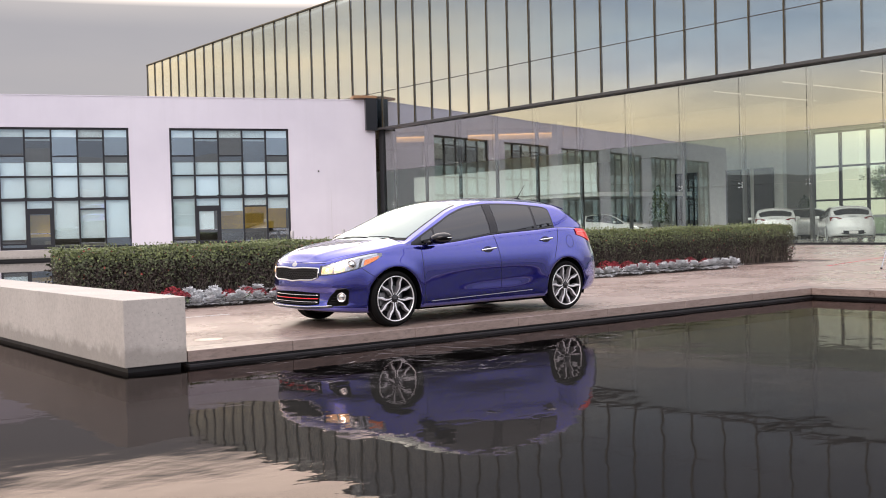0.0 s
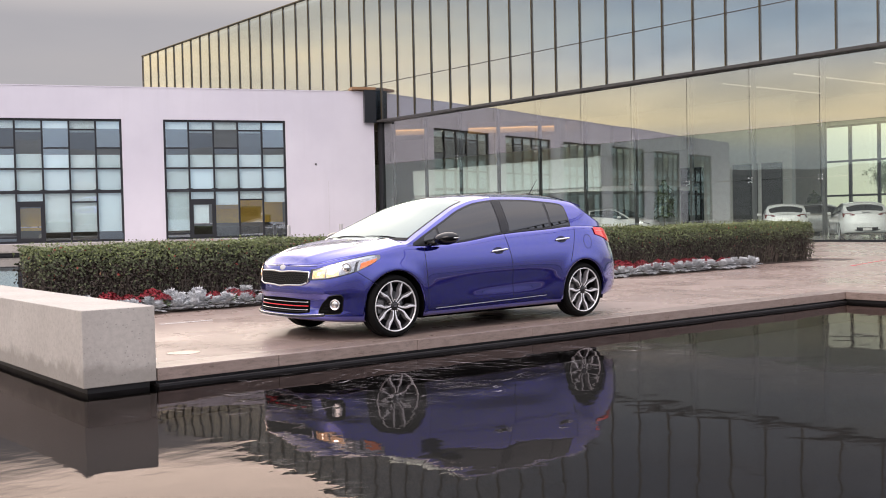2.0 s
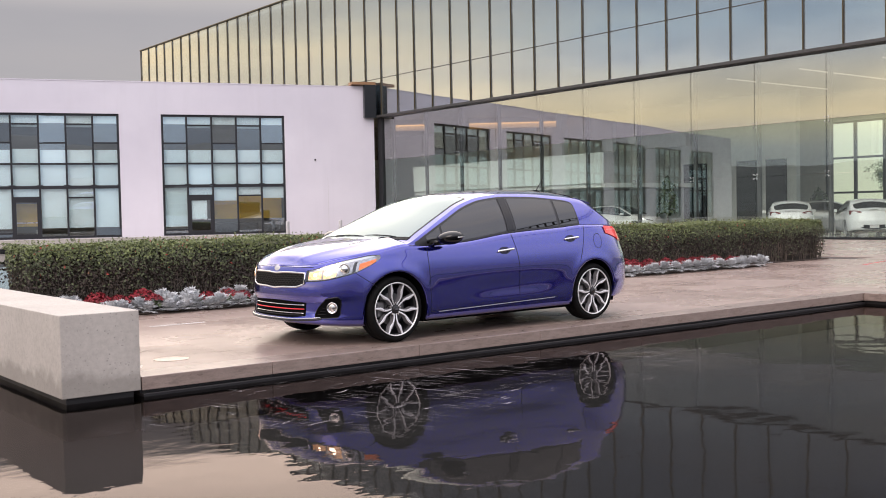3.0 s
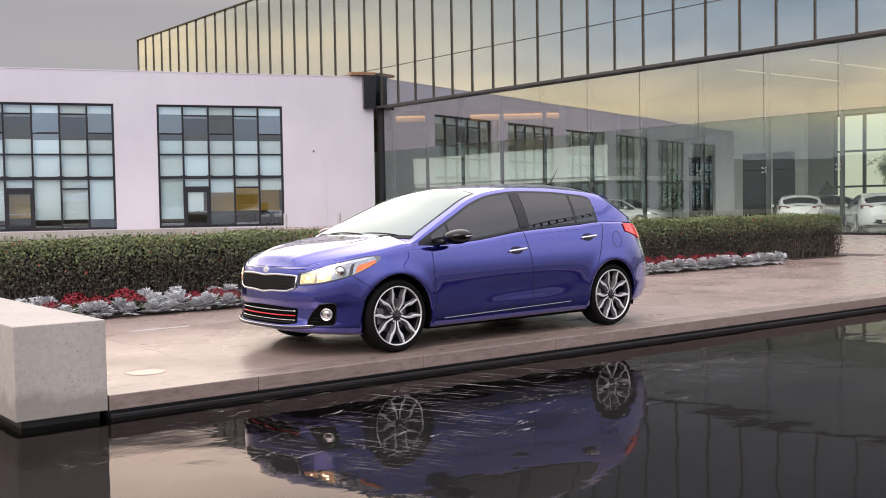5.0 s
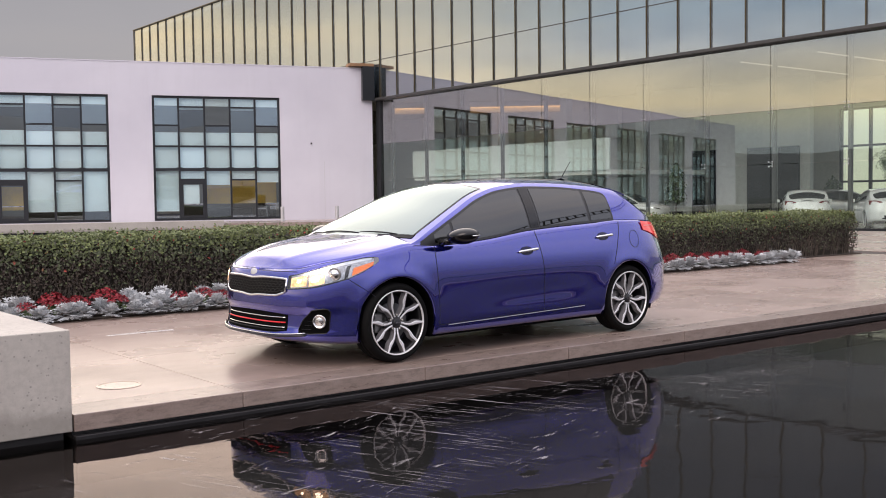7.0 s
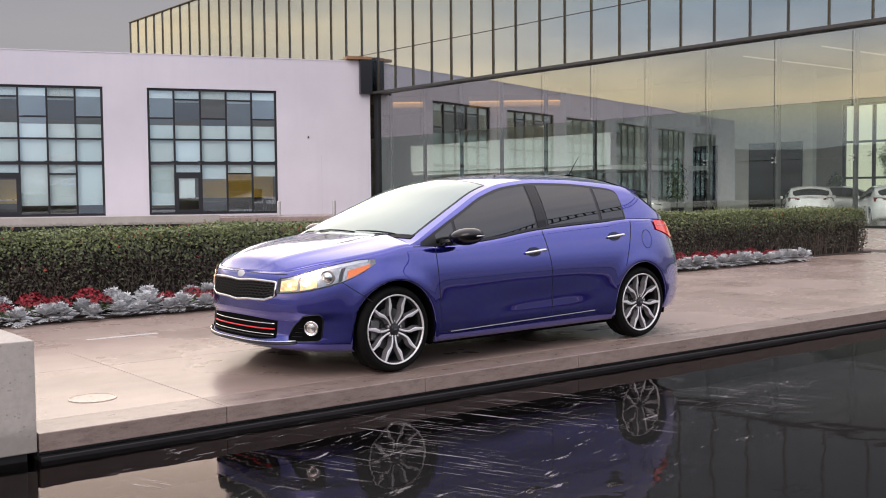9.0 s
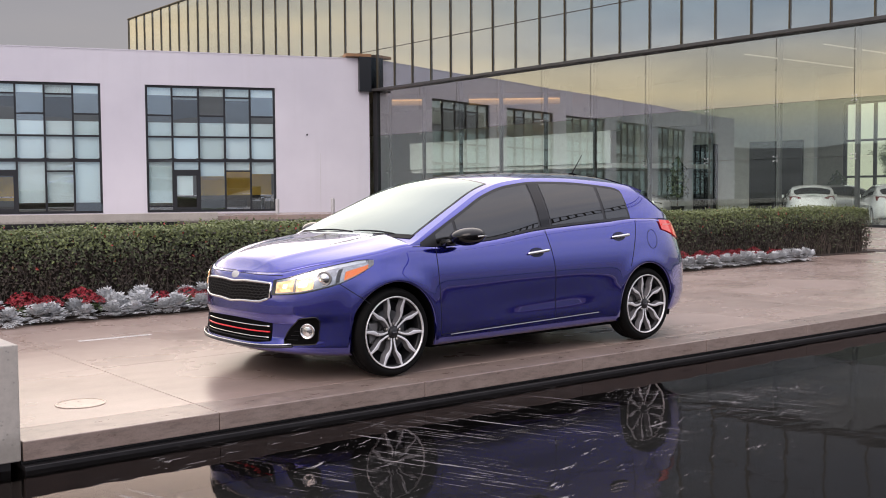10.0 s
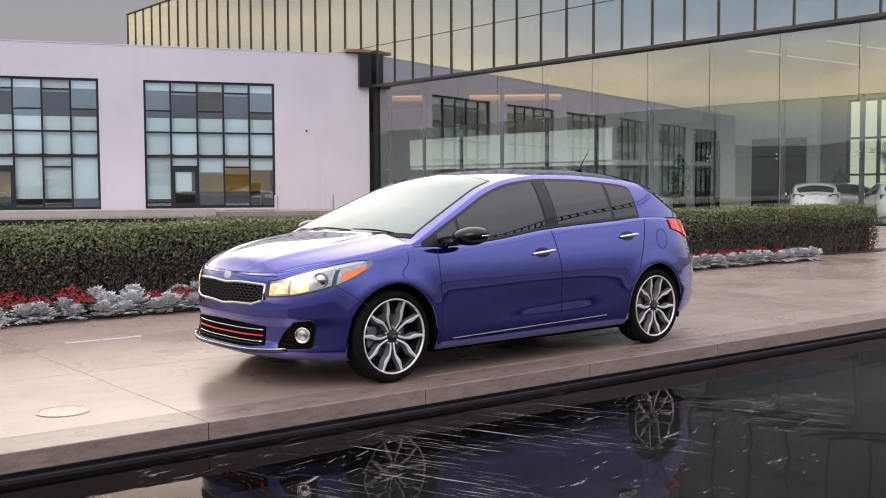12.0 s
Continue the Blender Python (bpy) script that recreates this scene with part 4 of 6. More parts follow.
def wheel(parent, x, y, side, detail=True):
    """A tyre on a five-spoke twin-tone alloy rim, with its brake."""
    turn = pose(x, y, AXLE_Z, 90, 0, 0) if side < 0 else pose(x, y, AXLE_Z, -90, 0, 0)
    w = new("wheel")
    w.parent, w.matrix_basis = parent, turn      # z of the wheel points outwards
    tagged(w, "alloy wheel with five split spokes")
    R = 0.312
    part("tyre", lathe(bmesh.new(), [(0.240, -0.19), (0.270, -0.205), (0.302, -0.20), (R - 0.004, -0.185), (R, -0.16), (R - 0.001, -0.125), (R - 0.004, -0.124), (R - 0.004, -0.116), (R, -0.115), (R, -0.085), (R - 0.004, -0.084),
                                   (R - 0.004, -0.076), (R, -0.075), (R - 0.003, -0.035), (R - 0.014, -0.014), (0.290, -0.002), (0.268, 0.0), (0.257, -0.008), (0.249, -0.03)], 64, closed=True), RUBBER, w, "low-profile black tyre", True)
    part("rim", lathe(bmesh.new(), [(0.250, -0.016), (0.2530, -0.004), (0.2505, 0.001), (0.2435, -0.002), (0.2400, -0.010), (0.243, -0.020)], 64, closed=True), ALLOY, w, "bright machined rim lip", True)
    part("rim_well", lathe(bmesh.new(), [(0.2415, -0.012), (0.232, -0.05), (0.220, -0.17), (0.240, -0.19), (0.246, -0.10)], 64, closed=True), POCKET, w, "dark painted rim well", True)
    if not detail:
        part("hub", lathe(bmesh.new(), [(0.22, -0.07), (0.22, -0.03), (0.05, -0.02)], 24), ALLOY, w)
        return
    part("barrel", lathe(bmesh.new(), [(0.222, -0.175), (0.224, -0.165), (0.10, -0.160), (0.02, -0.16)], 48), SEAM, w, "black inner barrel")
    disc = part("brake_disc", lathe(bmesh.new(), [(0.150, -0.120), (0.150, -0.100), (0.085, -0.098), (0.080, -0.085), (0.02, -0.085)], 48), DISC, w, "dull grey brake disc")
    part("caliper", boxes((-0.175, -0.095, -0.075, 0.075, -0.145, -0.072), bevel=0.012), STEELDISC, w, "grey brake caliper")
    face = [(0.045, -0.030), (0.10, -0.020), (0.17, -0.014), (0.243, -0.008)]

    def z_face(r):
        return float(np.interp(r, [f[0] for f in face], [f[1] for f in face]))
    for i in range(5):
        a0 = radians(50 if side < 0 else 130) + 2 * math.pi * i / 5
        for s in (-1, 1):
            # an arm that leaves the hub beside its twin, then swings out to the rim: machined face, satin flanks
            pts = []
            for u in spread(0, 1, 13):
                r = 0.044 + 0.199 * u
                mid = s * SWING(u)
                c = Vector((r * math.cos(a0 + mid), r * math.sin(a0 + mid), 0))
                n = Vector((-math.sin(a0 + mid), math.cos(a0 + mid), 0)) * s
                pts.append((c, n, BLADE(u), z_face(r)))
            top, flank = bmesh.new(), bmesh.new()
            sheet(top, [[c + n * w_ * k + Vector((0, 0, z + (0.002 if abs(k) < 0.4 else 0))) for k in (-0.5, -0.3, 0.3, 0.5)] for c, n, w_, z in pts])
            for sd_, drop, lean in ((0.5, 0.040, 0.010), (-0.5, 0.040, 0.005)):
                sheet(flank, [[c + n * (w_ * sd_ + math.copysign(lean * d_ * d_, sd_)) + Vector((0, 0, z - 0.0012 - drop * d_)) for d_ in (0.0, 0.06, 0.4, 1.0)] for c, n, w_, z in pts])
            bmesh.ops.recalc_face_normals(top, faces=top.faces[:])
            part("spoke", top, ALLOY, w, "", True)
            part("spoke_flank", flank, GREYFACE, w, "satin grey spoke flank", True)
        # the dark web between a pair of blades near the hub
        web = bmesh.new()
        sheet(web, [[Vector((r * math.cos(a0 + k * m), r * math.sin(a0 + k * m), z_face(r) - 0.006)) for k in (-1, -0.33, 0.33, 1)] for r, m in ((0.045, 0.30), (0.06, 0.25), (0.085, 0.19), (0.115, 0.18))])
        part("spoke_web", web, POCKET, w, "dark grey spoke pocket", True)
        a1 = a0 + math.pi / 5
        part("lug_nut", lathe(bmesh.new(), [(0.011, -0.05), (0.011, -0.022), (0.007, -0.018), (0.002, -0.018)], 6, pose(0.058 * math.cos(a1), 0.058 * math.sin(a1), 0)), STEELDISC, w)
    part("hub", lathe(bmesh.new(), [(0.066, -0.11), (0.066, -0.045), (0.048, -0.030), (0.034, -0.024)], 32), POCKET, w, "dark hub", True)
    part("centre_cap", lathe(bmesh.new(), [(0.033, -0.03), (0.033, -0.018), (0.028, -0.014), (0.002, -0.013)], 28), TRIM, w, "black centre cap", True)
    part("cap_emblem", boxes((-0.016, 0.016, -0.006, 0.006, -0.0125, -0.0115)), CHROME, w, "plain silver emblem bar")


def car(name, at, paint, label, detail=True, group=""):
    c = thing(name, at, label, "car", group)
    fine = 1 if detail else 2
    qs = spread(0, 1, 37 // fine) + spread(1, 2, 47 // fine)[1:] + spread(2, 3, 31 // fine)[1:]
    for cx in (0.0, BASE):
        for k in range(25):
            xa = cx - ARCH_R * math.cos(math.pi * k / 24)
            qs += [q_of(xa)]
        qs += [q_of(cx - ARCH_R - 0.002), q_of(cx + ARCH_R + 0.002)]
    qs = sorted(set(round(q, 5) for q in qs))
    nv = 26 if detail else 12
    rows = []
    for q in qs:
        xm = rim_point(q, 0.5)[0]
        lo, hi = z_low(xm), Z_EDGE(xm)
        for _ in range(6):
            hi = Z_EDGE(rim_point(q, hi)[0])
        row = [None]
        for j in range(nv + 1):
            z = lo + (hi - lo) * j / nv
            x, h = rim_point(q, z)
            t = max(0.0, 1 - (hi - z) / 0.05)
            h -= 0.014 * (1 - math.sqrt(max(0, 1 - t * t))) if 0.25 < q < 2.75 else 0
            row.append((x, h, z))
        b = row[1]
        arch = any(abs(xm - cc) < ARCH_R for cc in (0.0, BASE))
        row[0] = (b[0], b[1] - (0.035 if arch else 0.03), b[2] + (0.004 if not arch else 0.0))
        x, h, z = row[-1]
        row += [(x, max(h - 0.012, 0), z - 0.004), (x, max(h - 0.10, 0), z - 0.03)]
        rows.append(row)
    body = bmesh.new()
    for s in (-1, 1):
        sheet(body, [[(x, s * h, z) for x, h, z in r] for r in rows])
    bmesh.ops.remove_doubles(body, verts=body.verts[:], dist=0.0006)
    bmesh.ops.recalc_face_normals(body, faces=body.faces[:])
    bod = part("body", body, paint, c, "glossy metallic blue body shell" if detail else "", True)
    # bonnet
    hood = bmesh.new()
    xf = -0.7475
    xs = [xf + d for d in (0.0006, 0.002, 0.005, 0.010, 0.017, 0.026, 0.037, 0.05, 0.065)] + spread(-0.665, 0.19, 26 // fine)
    rows = []
    for x in xs:
        row = []
        for sv in [-1.0] + spread(-1, 1, 41 // fine) + [1.0]:
            xx = x + 0.085 * sv * sv * max(0.0, (x + 0.25) / 0.44) ** 2
            e = Z_EDGE(xx)
            he = max(half_width(xx, e) - 0.012, 0.0) if xx > XF_Z(e) else 0.0
            dome = (max(Z_HOOD(xx), e) - e) * min(1.0, (xx - xf) / 0.075) ** 0.9
            crease = 0.010 * math.exp(-((abs(sv) - 0.60) / 0.06) ** 2) * min(1, max(0, (xx + 0.75) / 0.3))
            row.append([xx, sv * he, e + 0.002 + dome * (1 - abs(sv) ** 2.6) + crease])
        row[0][2] -= 0.012
        row[-1][2] -= 0.012
        rows.append(row)
    rows.append([[p[0] + 0.004, p[1], p[2] - 0.014] for p in rows[-1]])
    sheet(hood, rows)
    bmesh.ops.recalc_face_normals(hood, faces=hood.faces[:])
    part("bonnet", hood, paint, c, "sloping bonnet with two soft creases" if detail else "", True)
    # cabin shell: pillars, roof, tail
    cab = bmesh.new()
    rows = []
    for x in spread(0.14, 3.05, 60 // fine) + spread(3.06, 3.39, 14 // fine):
        e, zr = Z_EDGE(x), Z_RAIL(x)
        side = [(shell_half(x, e + (zr - e) * k / 5), e + (zr - e) * k / 5) for k in range(5)]
        top = [shell_top(x, s) for s in [-math.cos(math.pi * k / 24) for k in range(25)]]
        rows.append([(x, -h, z) for h, z in side] + [tuple(p) for p in top] + [(x, h, z) for h, z in side[::-1]])
    sheet(cab, rows)
    bmesh.ops.recalc_face_normals(cab, faces=cab.faces[:])
    part("cabin", cab, paint, c, "roof and pillars in body colour" if detail else "", True)
    # spoiler over the tailgate: a thin wing that carries the roof's line on
    wing_s = bmesh.new()
    cross = spread(-0.93, 0.93, 15)
    upper = [[shell_top(2.64, sv) + Vector((d, 0, 0.006 - 0.14 * d - 0.40 * d * d)) for sv in cross] for d in spread(0.0, 0.26, 8)]
    lower = [[p + Vector((-0.004, 0, -0.030 + 0.016 * k / 7)) for p in row] for k, row in enumerate(upper)]
    sheet(wing_s, [r_ for r_ in upper] + lower[::-1])
    for i_ in (0, -1):
        sheet(wing_s, [[row[i_] for row in upper], [row[i_] for row in lower]])
    bmesh.ops.recalc_face_normals(wing_s, faces=wing_s.faces[:])
    part("spoiler", wing_s, paint, c, "thin spoiler at the roof's end" if detail else "", True)

    def cab_side(sg):
        return lambda x, z: (x, sg * (shell_half(x, z)), z)

    def low_side(sg):
        return lambda x, z: (x, sg * half_width(x, z), z)

    def round_body(sg):
        def f(q, z):
            x, h = rim_point(max(q, 0.0005), z)
            return (x, sg * h, z)
        return f
    # screens
    def ws_lo(s):
        return 0.205 + 0.085 * abs(s) ** 2
    part("screen_border", patch(lambda s, x: shell_top(x, s), spread(-0.895, 0.895, 25), spread(0, 1, 14), 0.0025, lo=lambda s: ws_lo(s) - 0.02, hi=lambda s: 1.145 - 0.03 * s * s, flip=True), TRIM, c, "black glass edge band", True)
    part("windscreen", patch(lambda s, x: shell_top(x, s), spread(-0.88, 0.88, 25), spread(0, 1, 14), 0.0055, lo=lambda s: ws_lo(s), hi=lambda s: 1.12 - 0.03 * s * s, flip=True), SCREEN if detail else PRIVACY, c, "sloping windscreen mirroring the pale sky" if detail else "", True)
    part("rear_screen", patch(lambda s, x: shell_top(x, s), spread(-0.86, 0.86, 17), spread(0, 1, 8), 0.005, lo=lambda s: 2.91, hi=lambda s: 3.24, flip=True), PRIVACY if detail else M["gloss_black"], c, "", True)
    if detail:
        part("cowl", patch(lambda s, x: shell_top(x, s), spread(-0.90, 0.90, 21), spread(0, 1, 4), 0.0045, lo=lambda s: 0.17 + 0.07 * s * s, hi=lambda s: ws_lo(s) + 0.006, flip=True), M["black"], c, "black plastic cowl panel", True)
        for s0, s1, xa, xb in ((-0.66, -0.06, 0.240, 0.226), (-0.06, 0.60, 0.212, 0.238)):
            pts = [shell_top(xa + (xb - xa) * t, s0 + (s1 - s0) * t) + Vector((0, 0, 0.006 + 0.004 * math.sin(math.pi * t))) for t in spread(0, 1, 9)]
            part("wiper", tube(bmesh.new(), pts, 0.005, 6), M["black"], c, "black wiper", True)
        for sg in (-1, 1):
            part("tailgate_edge", patch(lambda s_, x: shell_top(x, s_), spread(sg * 0.90, sg * 0.995, 5), spread(0, 1, 8), 0.005, lo=lambda s_: 2.84, hi=lambda s_: 3.28, flip=True), M["gloss_black"], c, "gloss black tailgate edge", True)
    for sg in (-1, 1):
        fl = sg > 0
        f = cab_side(sg)
        trim = patch(f, spread(0.255, 2.40, 50) + spread(2.42, 2.555, 16), spread(0, 1, 8), 0.0020, lo=lambda x: Z_EDGE(x) - 0.004, hi=lambda x: max(Z_WTOP(x) + 0.016, Z_EDGE(x) + 0.004), flip=fl)
        part("window_trim", trim, TRIM, c, "black window surround", True)
        for nm, a, b in (("quarter_glass", 0.40, 0.585), ("front_door_glass", 0.615, 1.455), ("rear_door_glass", 1.595, 2.215), ("rear_quarter_glass", 2.25, 2.528)):
            part(nm, patch(f, spread(a, b, 16), spread(0, 1, 8), 0.0045, lo=lambda x: Z_EDGE(x) + 0.014, hi=lambda x: Z_WTOP(x) - 0.006, flip=fl), PRIVACY, c, "dark tinted side window" if sg < 0 and detail else "", True)
        if not detail:
            continue
        part("pillar_cover", patch(f, spread(1.475, 1.575, 4), spread(0, 1, 8), 0.0050, lo=lambda x: Z_EDGE(x) + 0.010, hi=lambda x: Z_WTOP(x), flip=fl), M["gloss_black"], c, "gloss black centre pillar", True)
        g = low_side(sg)
        out = (0, sg, 0)
        for pts in ([(0.375 + 0.03 * k / 7, Z_EDGE(0.39) - 0.01 - (Z_EDGE(0.39) - 0.27) * k / 7) for k in range(8)],
                    [(1.498 + 0.075 * math.sin(min(1, k / 5) * math.pi / 2), Z_EDGE(1.5) - 0.01 - (Z_EDGE(1.5) - 0.285) * k / 9) for k in range(10)],
                    [(2.60 - 0.13 * (k / 8) ** 1.3, Z_EDGE(2.60) - 0.012 - 0.39 * k / 8) for k in range(9)],
                    [(0.41 + 1.70 * k / 20, 0.262 + 0.033 * k / 20) for k in range(21)],
                    [(0.17 + 0.21 * k / 5, 0.905 - 0.012 * k / 5) for k in range(6)]):
            part("shut_line", seam(g, pts, 0.0045, 0.0022, bmesh.new(), out), SEAM, c)
        part("sill_strip", seam(g, [(0.50 + 1.58 * k / 20, 0.256 + 0.036 * k / 20) for k in range(21)], 0.0055, 0.006, bmesh.new(), out), M["white_metal"], c, "thin pale sill line")
        if sg < 0:
            fuel = bmesh.new()
            seam(g, [(2.785 + 0.066 * math.cos(a), 0.868 + 0.080 * math.sin(a)) for a in spread(0, 2 * math.pi, 33)], 0.0035, 0.003, fuel, out)
            part("fuel_flap", fuel, SEAM, c, "oval fuel flap outline")
        for x0, z0, x1, z1 in ((1.27, 0.806, 1.515, 0.828), (2.255, 0.899, 2.485, 0.918)):
            xm, zm = (x0 + x1) / 2, (z0 + z1) / 2
            # Cup lies on the skin; its dark blue stands for the hollow's shadow.
            cup = bmesh.new()
            sheet(cup, [[(xm - 0.015 + r * 0.075 * math.cos(a), sg * (half_width(xm - 0.015 + r * 0.075 * math.cos(a), zm - 0.004 + r * 0.037 * math.sin(a)) + 0.0035), zm - 0.004 + r * 0.037 * math.sin(a)) for a in spread(0, 2 * math.pi, 25)] for r in (0.02, 0.5, 1.0)])
            hd = new("door_handle")
            hd.parent = c
            tagged(hd, "chrome door handle")
            part("cup", cup, CUP_SHADE, hd, "flat handle cup, its shadow painted dark blue")
            pts = [(x0 + (x1 - x0) * t, sg * (half_width(xm, zm) + 0.004 + 0.020 * math.sin(math.pi * t) ** 0.4), z0 + (z1 - z0) * t) for t in spread(0.02, 0.98, 11)]
            part("grip", tube(bmesh.new(), pts, [0.008] + [0.0125] * 9 + [0.008], 10), CHROME, hd, "", True)
        # mirror
        mir = new("door_mirror")
        mir.parent = c
        tagged(mir, "gloss black door mirror with a bright strip")
        my = sg * 0.995
        mb = bmesh.new()
        bmesh.ops.create_uvsphere(mb, u_segments=28, v_segments=16, radius=1.0)
        for v in mb.verts:
            x, y, z = v.co
            v.co = (0.565 + x * (0.135 if x < 0 else 0.105) * (1 - 0.1 * z), my + y * 0.145, 0.972 + z * (0.062 if z > 0 else 0.072) + 0.012 * y * sg)
        part("housing", mb, M["gloss_black"], mir, "", True)
        part("foot", tube(bmesh.new(), [(0.46, sg * (shell_half(0.46, 0.93)), 0.915), (0.49, sg * 0.885, 0.925), (0.53, sg * 0.95, 0.945)], [0.032, 0.026, 0.022], 10), M["gloss_black"], mir, "", True)
        part("strip", tube(bmesh.new(), [(0.53 + 0.135 * t, my + sg * (0.149 - 0.062 * t * t), 0.972 + 0.004 * t) for t in spread(0, 1, 7)], 0.0055, 6), CHROME, mir, "bright indicator strip", True)
        # head lamp
        rb = round_body(sg)
        qa, qb = q_front(0.465, 0.68), q_of(-0.165, 0.81)

        lo_x = pchip((-0.77, -0.62, -0.53, -0.41, -0.28, -0.165), (0.592, 0.612, 0.637, 0.674, 0.735, 0.818))
        hi_x = pchip((-0.77, -0.70, -0.62, -0.53, -0.41, -0.28, -0.165), (0.676, 0.705, 0.746, 0.783, 0.811, 0.828, 0.824))

        def l_lo(q):
            return lo_x(rim_point(q, 0.70)[0])

        def l_hi(q):
            x = rim_point(q, 0.70)[0]
            return max(min(hi_x(x), Z_EDGE(x) - 0.006), l_lo(q) + 0.001)
        lamp = part("headlamp", patch(rb, spread(qa, qb, 26), spread(0, 1, 6), 0.003, lo=l_lo, hi=l_hi, flip=fl), REFLECTOR, c, "lit swept-back headlamp", True)

        def lp(u, v):
            q = qa + (qb - qa) * u
            return q, l_lo(q) + (l_hi(q) - l_lo(q)) * v
        inner = lambda a, b, lo_, hi_, mat, nm, lab: part(nm, patch(rb, spread(qa + (qb - qa) * a, qa + (qb - qa) * b, 8), spread(0, 1, 4), (0.0085 if mat is BULB else 0.006), lo=lambda q: l_lo(q) + (l_hi(q) - l_lo(q)) * lo_, hi=lambda q: l_lo(q) + (l_hi(q) - l_lo(q)) * hi_, flip=fl), mat, lamp, lab, True)
        inner(0.045, 0.245, 0.14, 0.80, GLOW, "running_light", "warm glowing running light")
        inner(0.13, 0.17, 0.40, 0.60, BULB, "bulb", "hot bright bulb")
        inner(0.275, 0.46, 0.10, 0.72, GLOW, "main_beam", "warm glowing lamp bowl")
        inner(0.31, 0.39, 0.30, 0.58, BULB, "bulb", "hot bright bulb")
        inner(0.250, 0.268, 0.06, 0.94, GREYFACE, "divider", "grey lamp divider")
        inner(0.0, 0.035, 0.02, 0.98, TRIM, "divider", "dark lamp divider")
        inner(0.04, 0.70, 0.0, 0.055, TRIM, "lower_bezel", "dark lamp bezel")
        inner(0.25, 0.93, 0.80, 0.95, CHROME, "brow", "bright chrome lamp brow")
        inner(0.68, 0.72, 0.06, 0.72, TRIM, "divider", "dark lamp divider")
        inner(0.76, 0.955, 0.08, 0.52, AMBER, "indicator", "amber side reflector")
        inner(0.955, 1.0, 0.0, 1.0, GREYFACE, "lamp_tip", "grey lamp tip")
        rim_l = [lp(u_, 0.0) for u_ in spread(0, 1, 24)] + [lp(u_, 1.0) for u_ in spread(1, 0, 24)]
        part("lamp_gap", seam(rb, rim_l + [rim_l[0]], 0.006, 0.005, bmesh.new(), (-0.75, sg * 0.65, 0.1)), SEAM, lamp, "dark gap round the lamp")
        for u_, r_ in ((0.565, 0.044),):
            q, z = lp(u_, 0.45)
            p = Vector(rb(q, z))
            n = Vector((p.x - 0.3, p.y * 0.9, 0.05)).normalized()
            at = Matrix.Translation(p) @ n.to_track_quat("Z", "Y").to_matrix().to_4x4()
            part("projector_ring", lathe(bmesh.new(), [(r_ + 0.007, -0.004), (r_ + 0.007, 0.010), (r_, 0.014), (r_ - 0.004, 0.006)], 28, at), STEELDISC, lamp, "grey projector ring", True)
            part("projector", lathe(bmesh.new(), [(r_ - 0.002, 0.004), (r_ * 0.8, 0.014), (r_ * 0.4, 0.021), (0.002, 0.023)], 28, at), CHROME, lamp, "round glassy projector lens", True)
        part("lens", patch(rb, spread(qa, qb, 26), spread(0, 1, 6), 0.012, lo=l_lo, hi=l_hi, flip=fl), LENS, lamp, "clear lamp cover", True).visible_shadow = False
        part("bumper_gap", seam(rb, [(q_of(-0.44 + 0.24 * t, 0.66), 0.688 - 0.16 * t) for t in spread(0, 1, 8)], 0.004, 0.003, bmesh.new(), (-0.4, sg, 0)), SEAM, c)
        # fog lamp in its black bezel
        fa, fb = q_front(0.560, 0.36), q_front(0.735, 0.36)
        f_lo = pchip((0, 0.03, 0.08, 0.90, 0.97, 1.0), (0.292, 0.272, 0.264, 0.268, 0.274, 0.292))
        f_hi = pchip((0, 0.03, 0.30, 0.42, 0.90, 0.97, 1.0), (0.300, 0.330, 0.415, 0.438, 0.452, 0.448, 0.425))

        def fu(q):
            return (q - fa) / (fb - fa)
        bez = part("fog_bezel", patch(rb, spread(fa, fb, 25), spread(0, 1, 8), 0.003, lo=lambda q: f_lo(fu(q)), hi=lambda q: f_hi(fu(q)), flip=fl), DEPTH, c, "black fog lamp bezel with rounded corners", True)
        rim_b = [(q, f_lo(fu(q))) for q in spread(fa, fb, 25)] + [(q, f_hi(fu(q))) for q in spread(fb, fa, 25)]
        part("bezel_rim", tube(bmesh.new(), [Vector(rb(*p_)) + Vector((-0.003, sg * 0.002, 0)) for p_ in rim_b + [rim_b[0]]], 0.0045, 6), M["gloss_black"], bez, "", True)
        for zz in (0.296, 0.325, 0.354):
            part("bezel_slat", patch(rb, spread(fa + (fb - fa) * (0.10 + (zz - 0.296) * 3), fa + (fb - fa) * 0.42, 6), spread(0, 1, 2), 0.008, lo=lambda q: zz, hi=lambda q: zz + 0.006, flip=fl), M["gloss_black"], bez)
        p = Vector(rb(q_front(0.684, 0.36), 0.358))
        n = Vector((-0.80, sg * 0.6, 0)).normalized()
        part("fog_lamp", lathe(bmesh.new(), [(0.052, -0.01), (0.052, 0.014), (0.046, 0.016), (0.044, 0.008), (0.03, 0.012), (0.002, 0.016)], 28, Matrix.Translation(p) @ n.to_track_quat("Z", "Y").to_matrix().to_4x4()), CHROME, bez, "round chrome fog lamp", True)
        # tail lamp
        ta, tb = q_of(2.935, 0.96), q_of(3.235, 0.96)
        tail = part("tail_lamp", patch(rb, spread(ta, tb, 14), spread(0, 1, 8), 0.010, lo=lambda q: 0.945 - 0.105 * ((q - ta) / (tb - ta)) ** 1.1, hi=lambda q: 1.028 - 0.02 * (q - ta) / (tb - ta) - 0.10 * max(0, (q - ta) / (tb - ta) - 0.72), flip=fl), REDLENS, c, "red wraparound tail lamp", True)
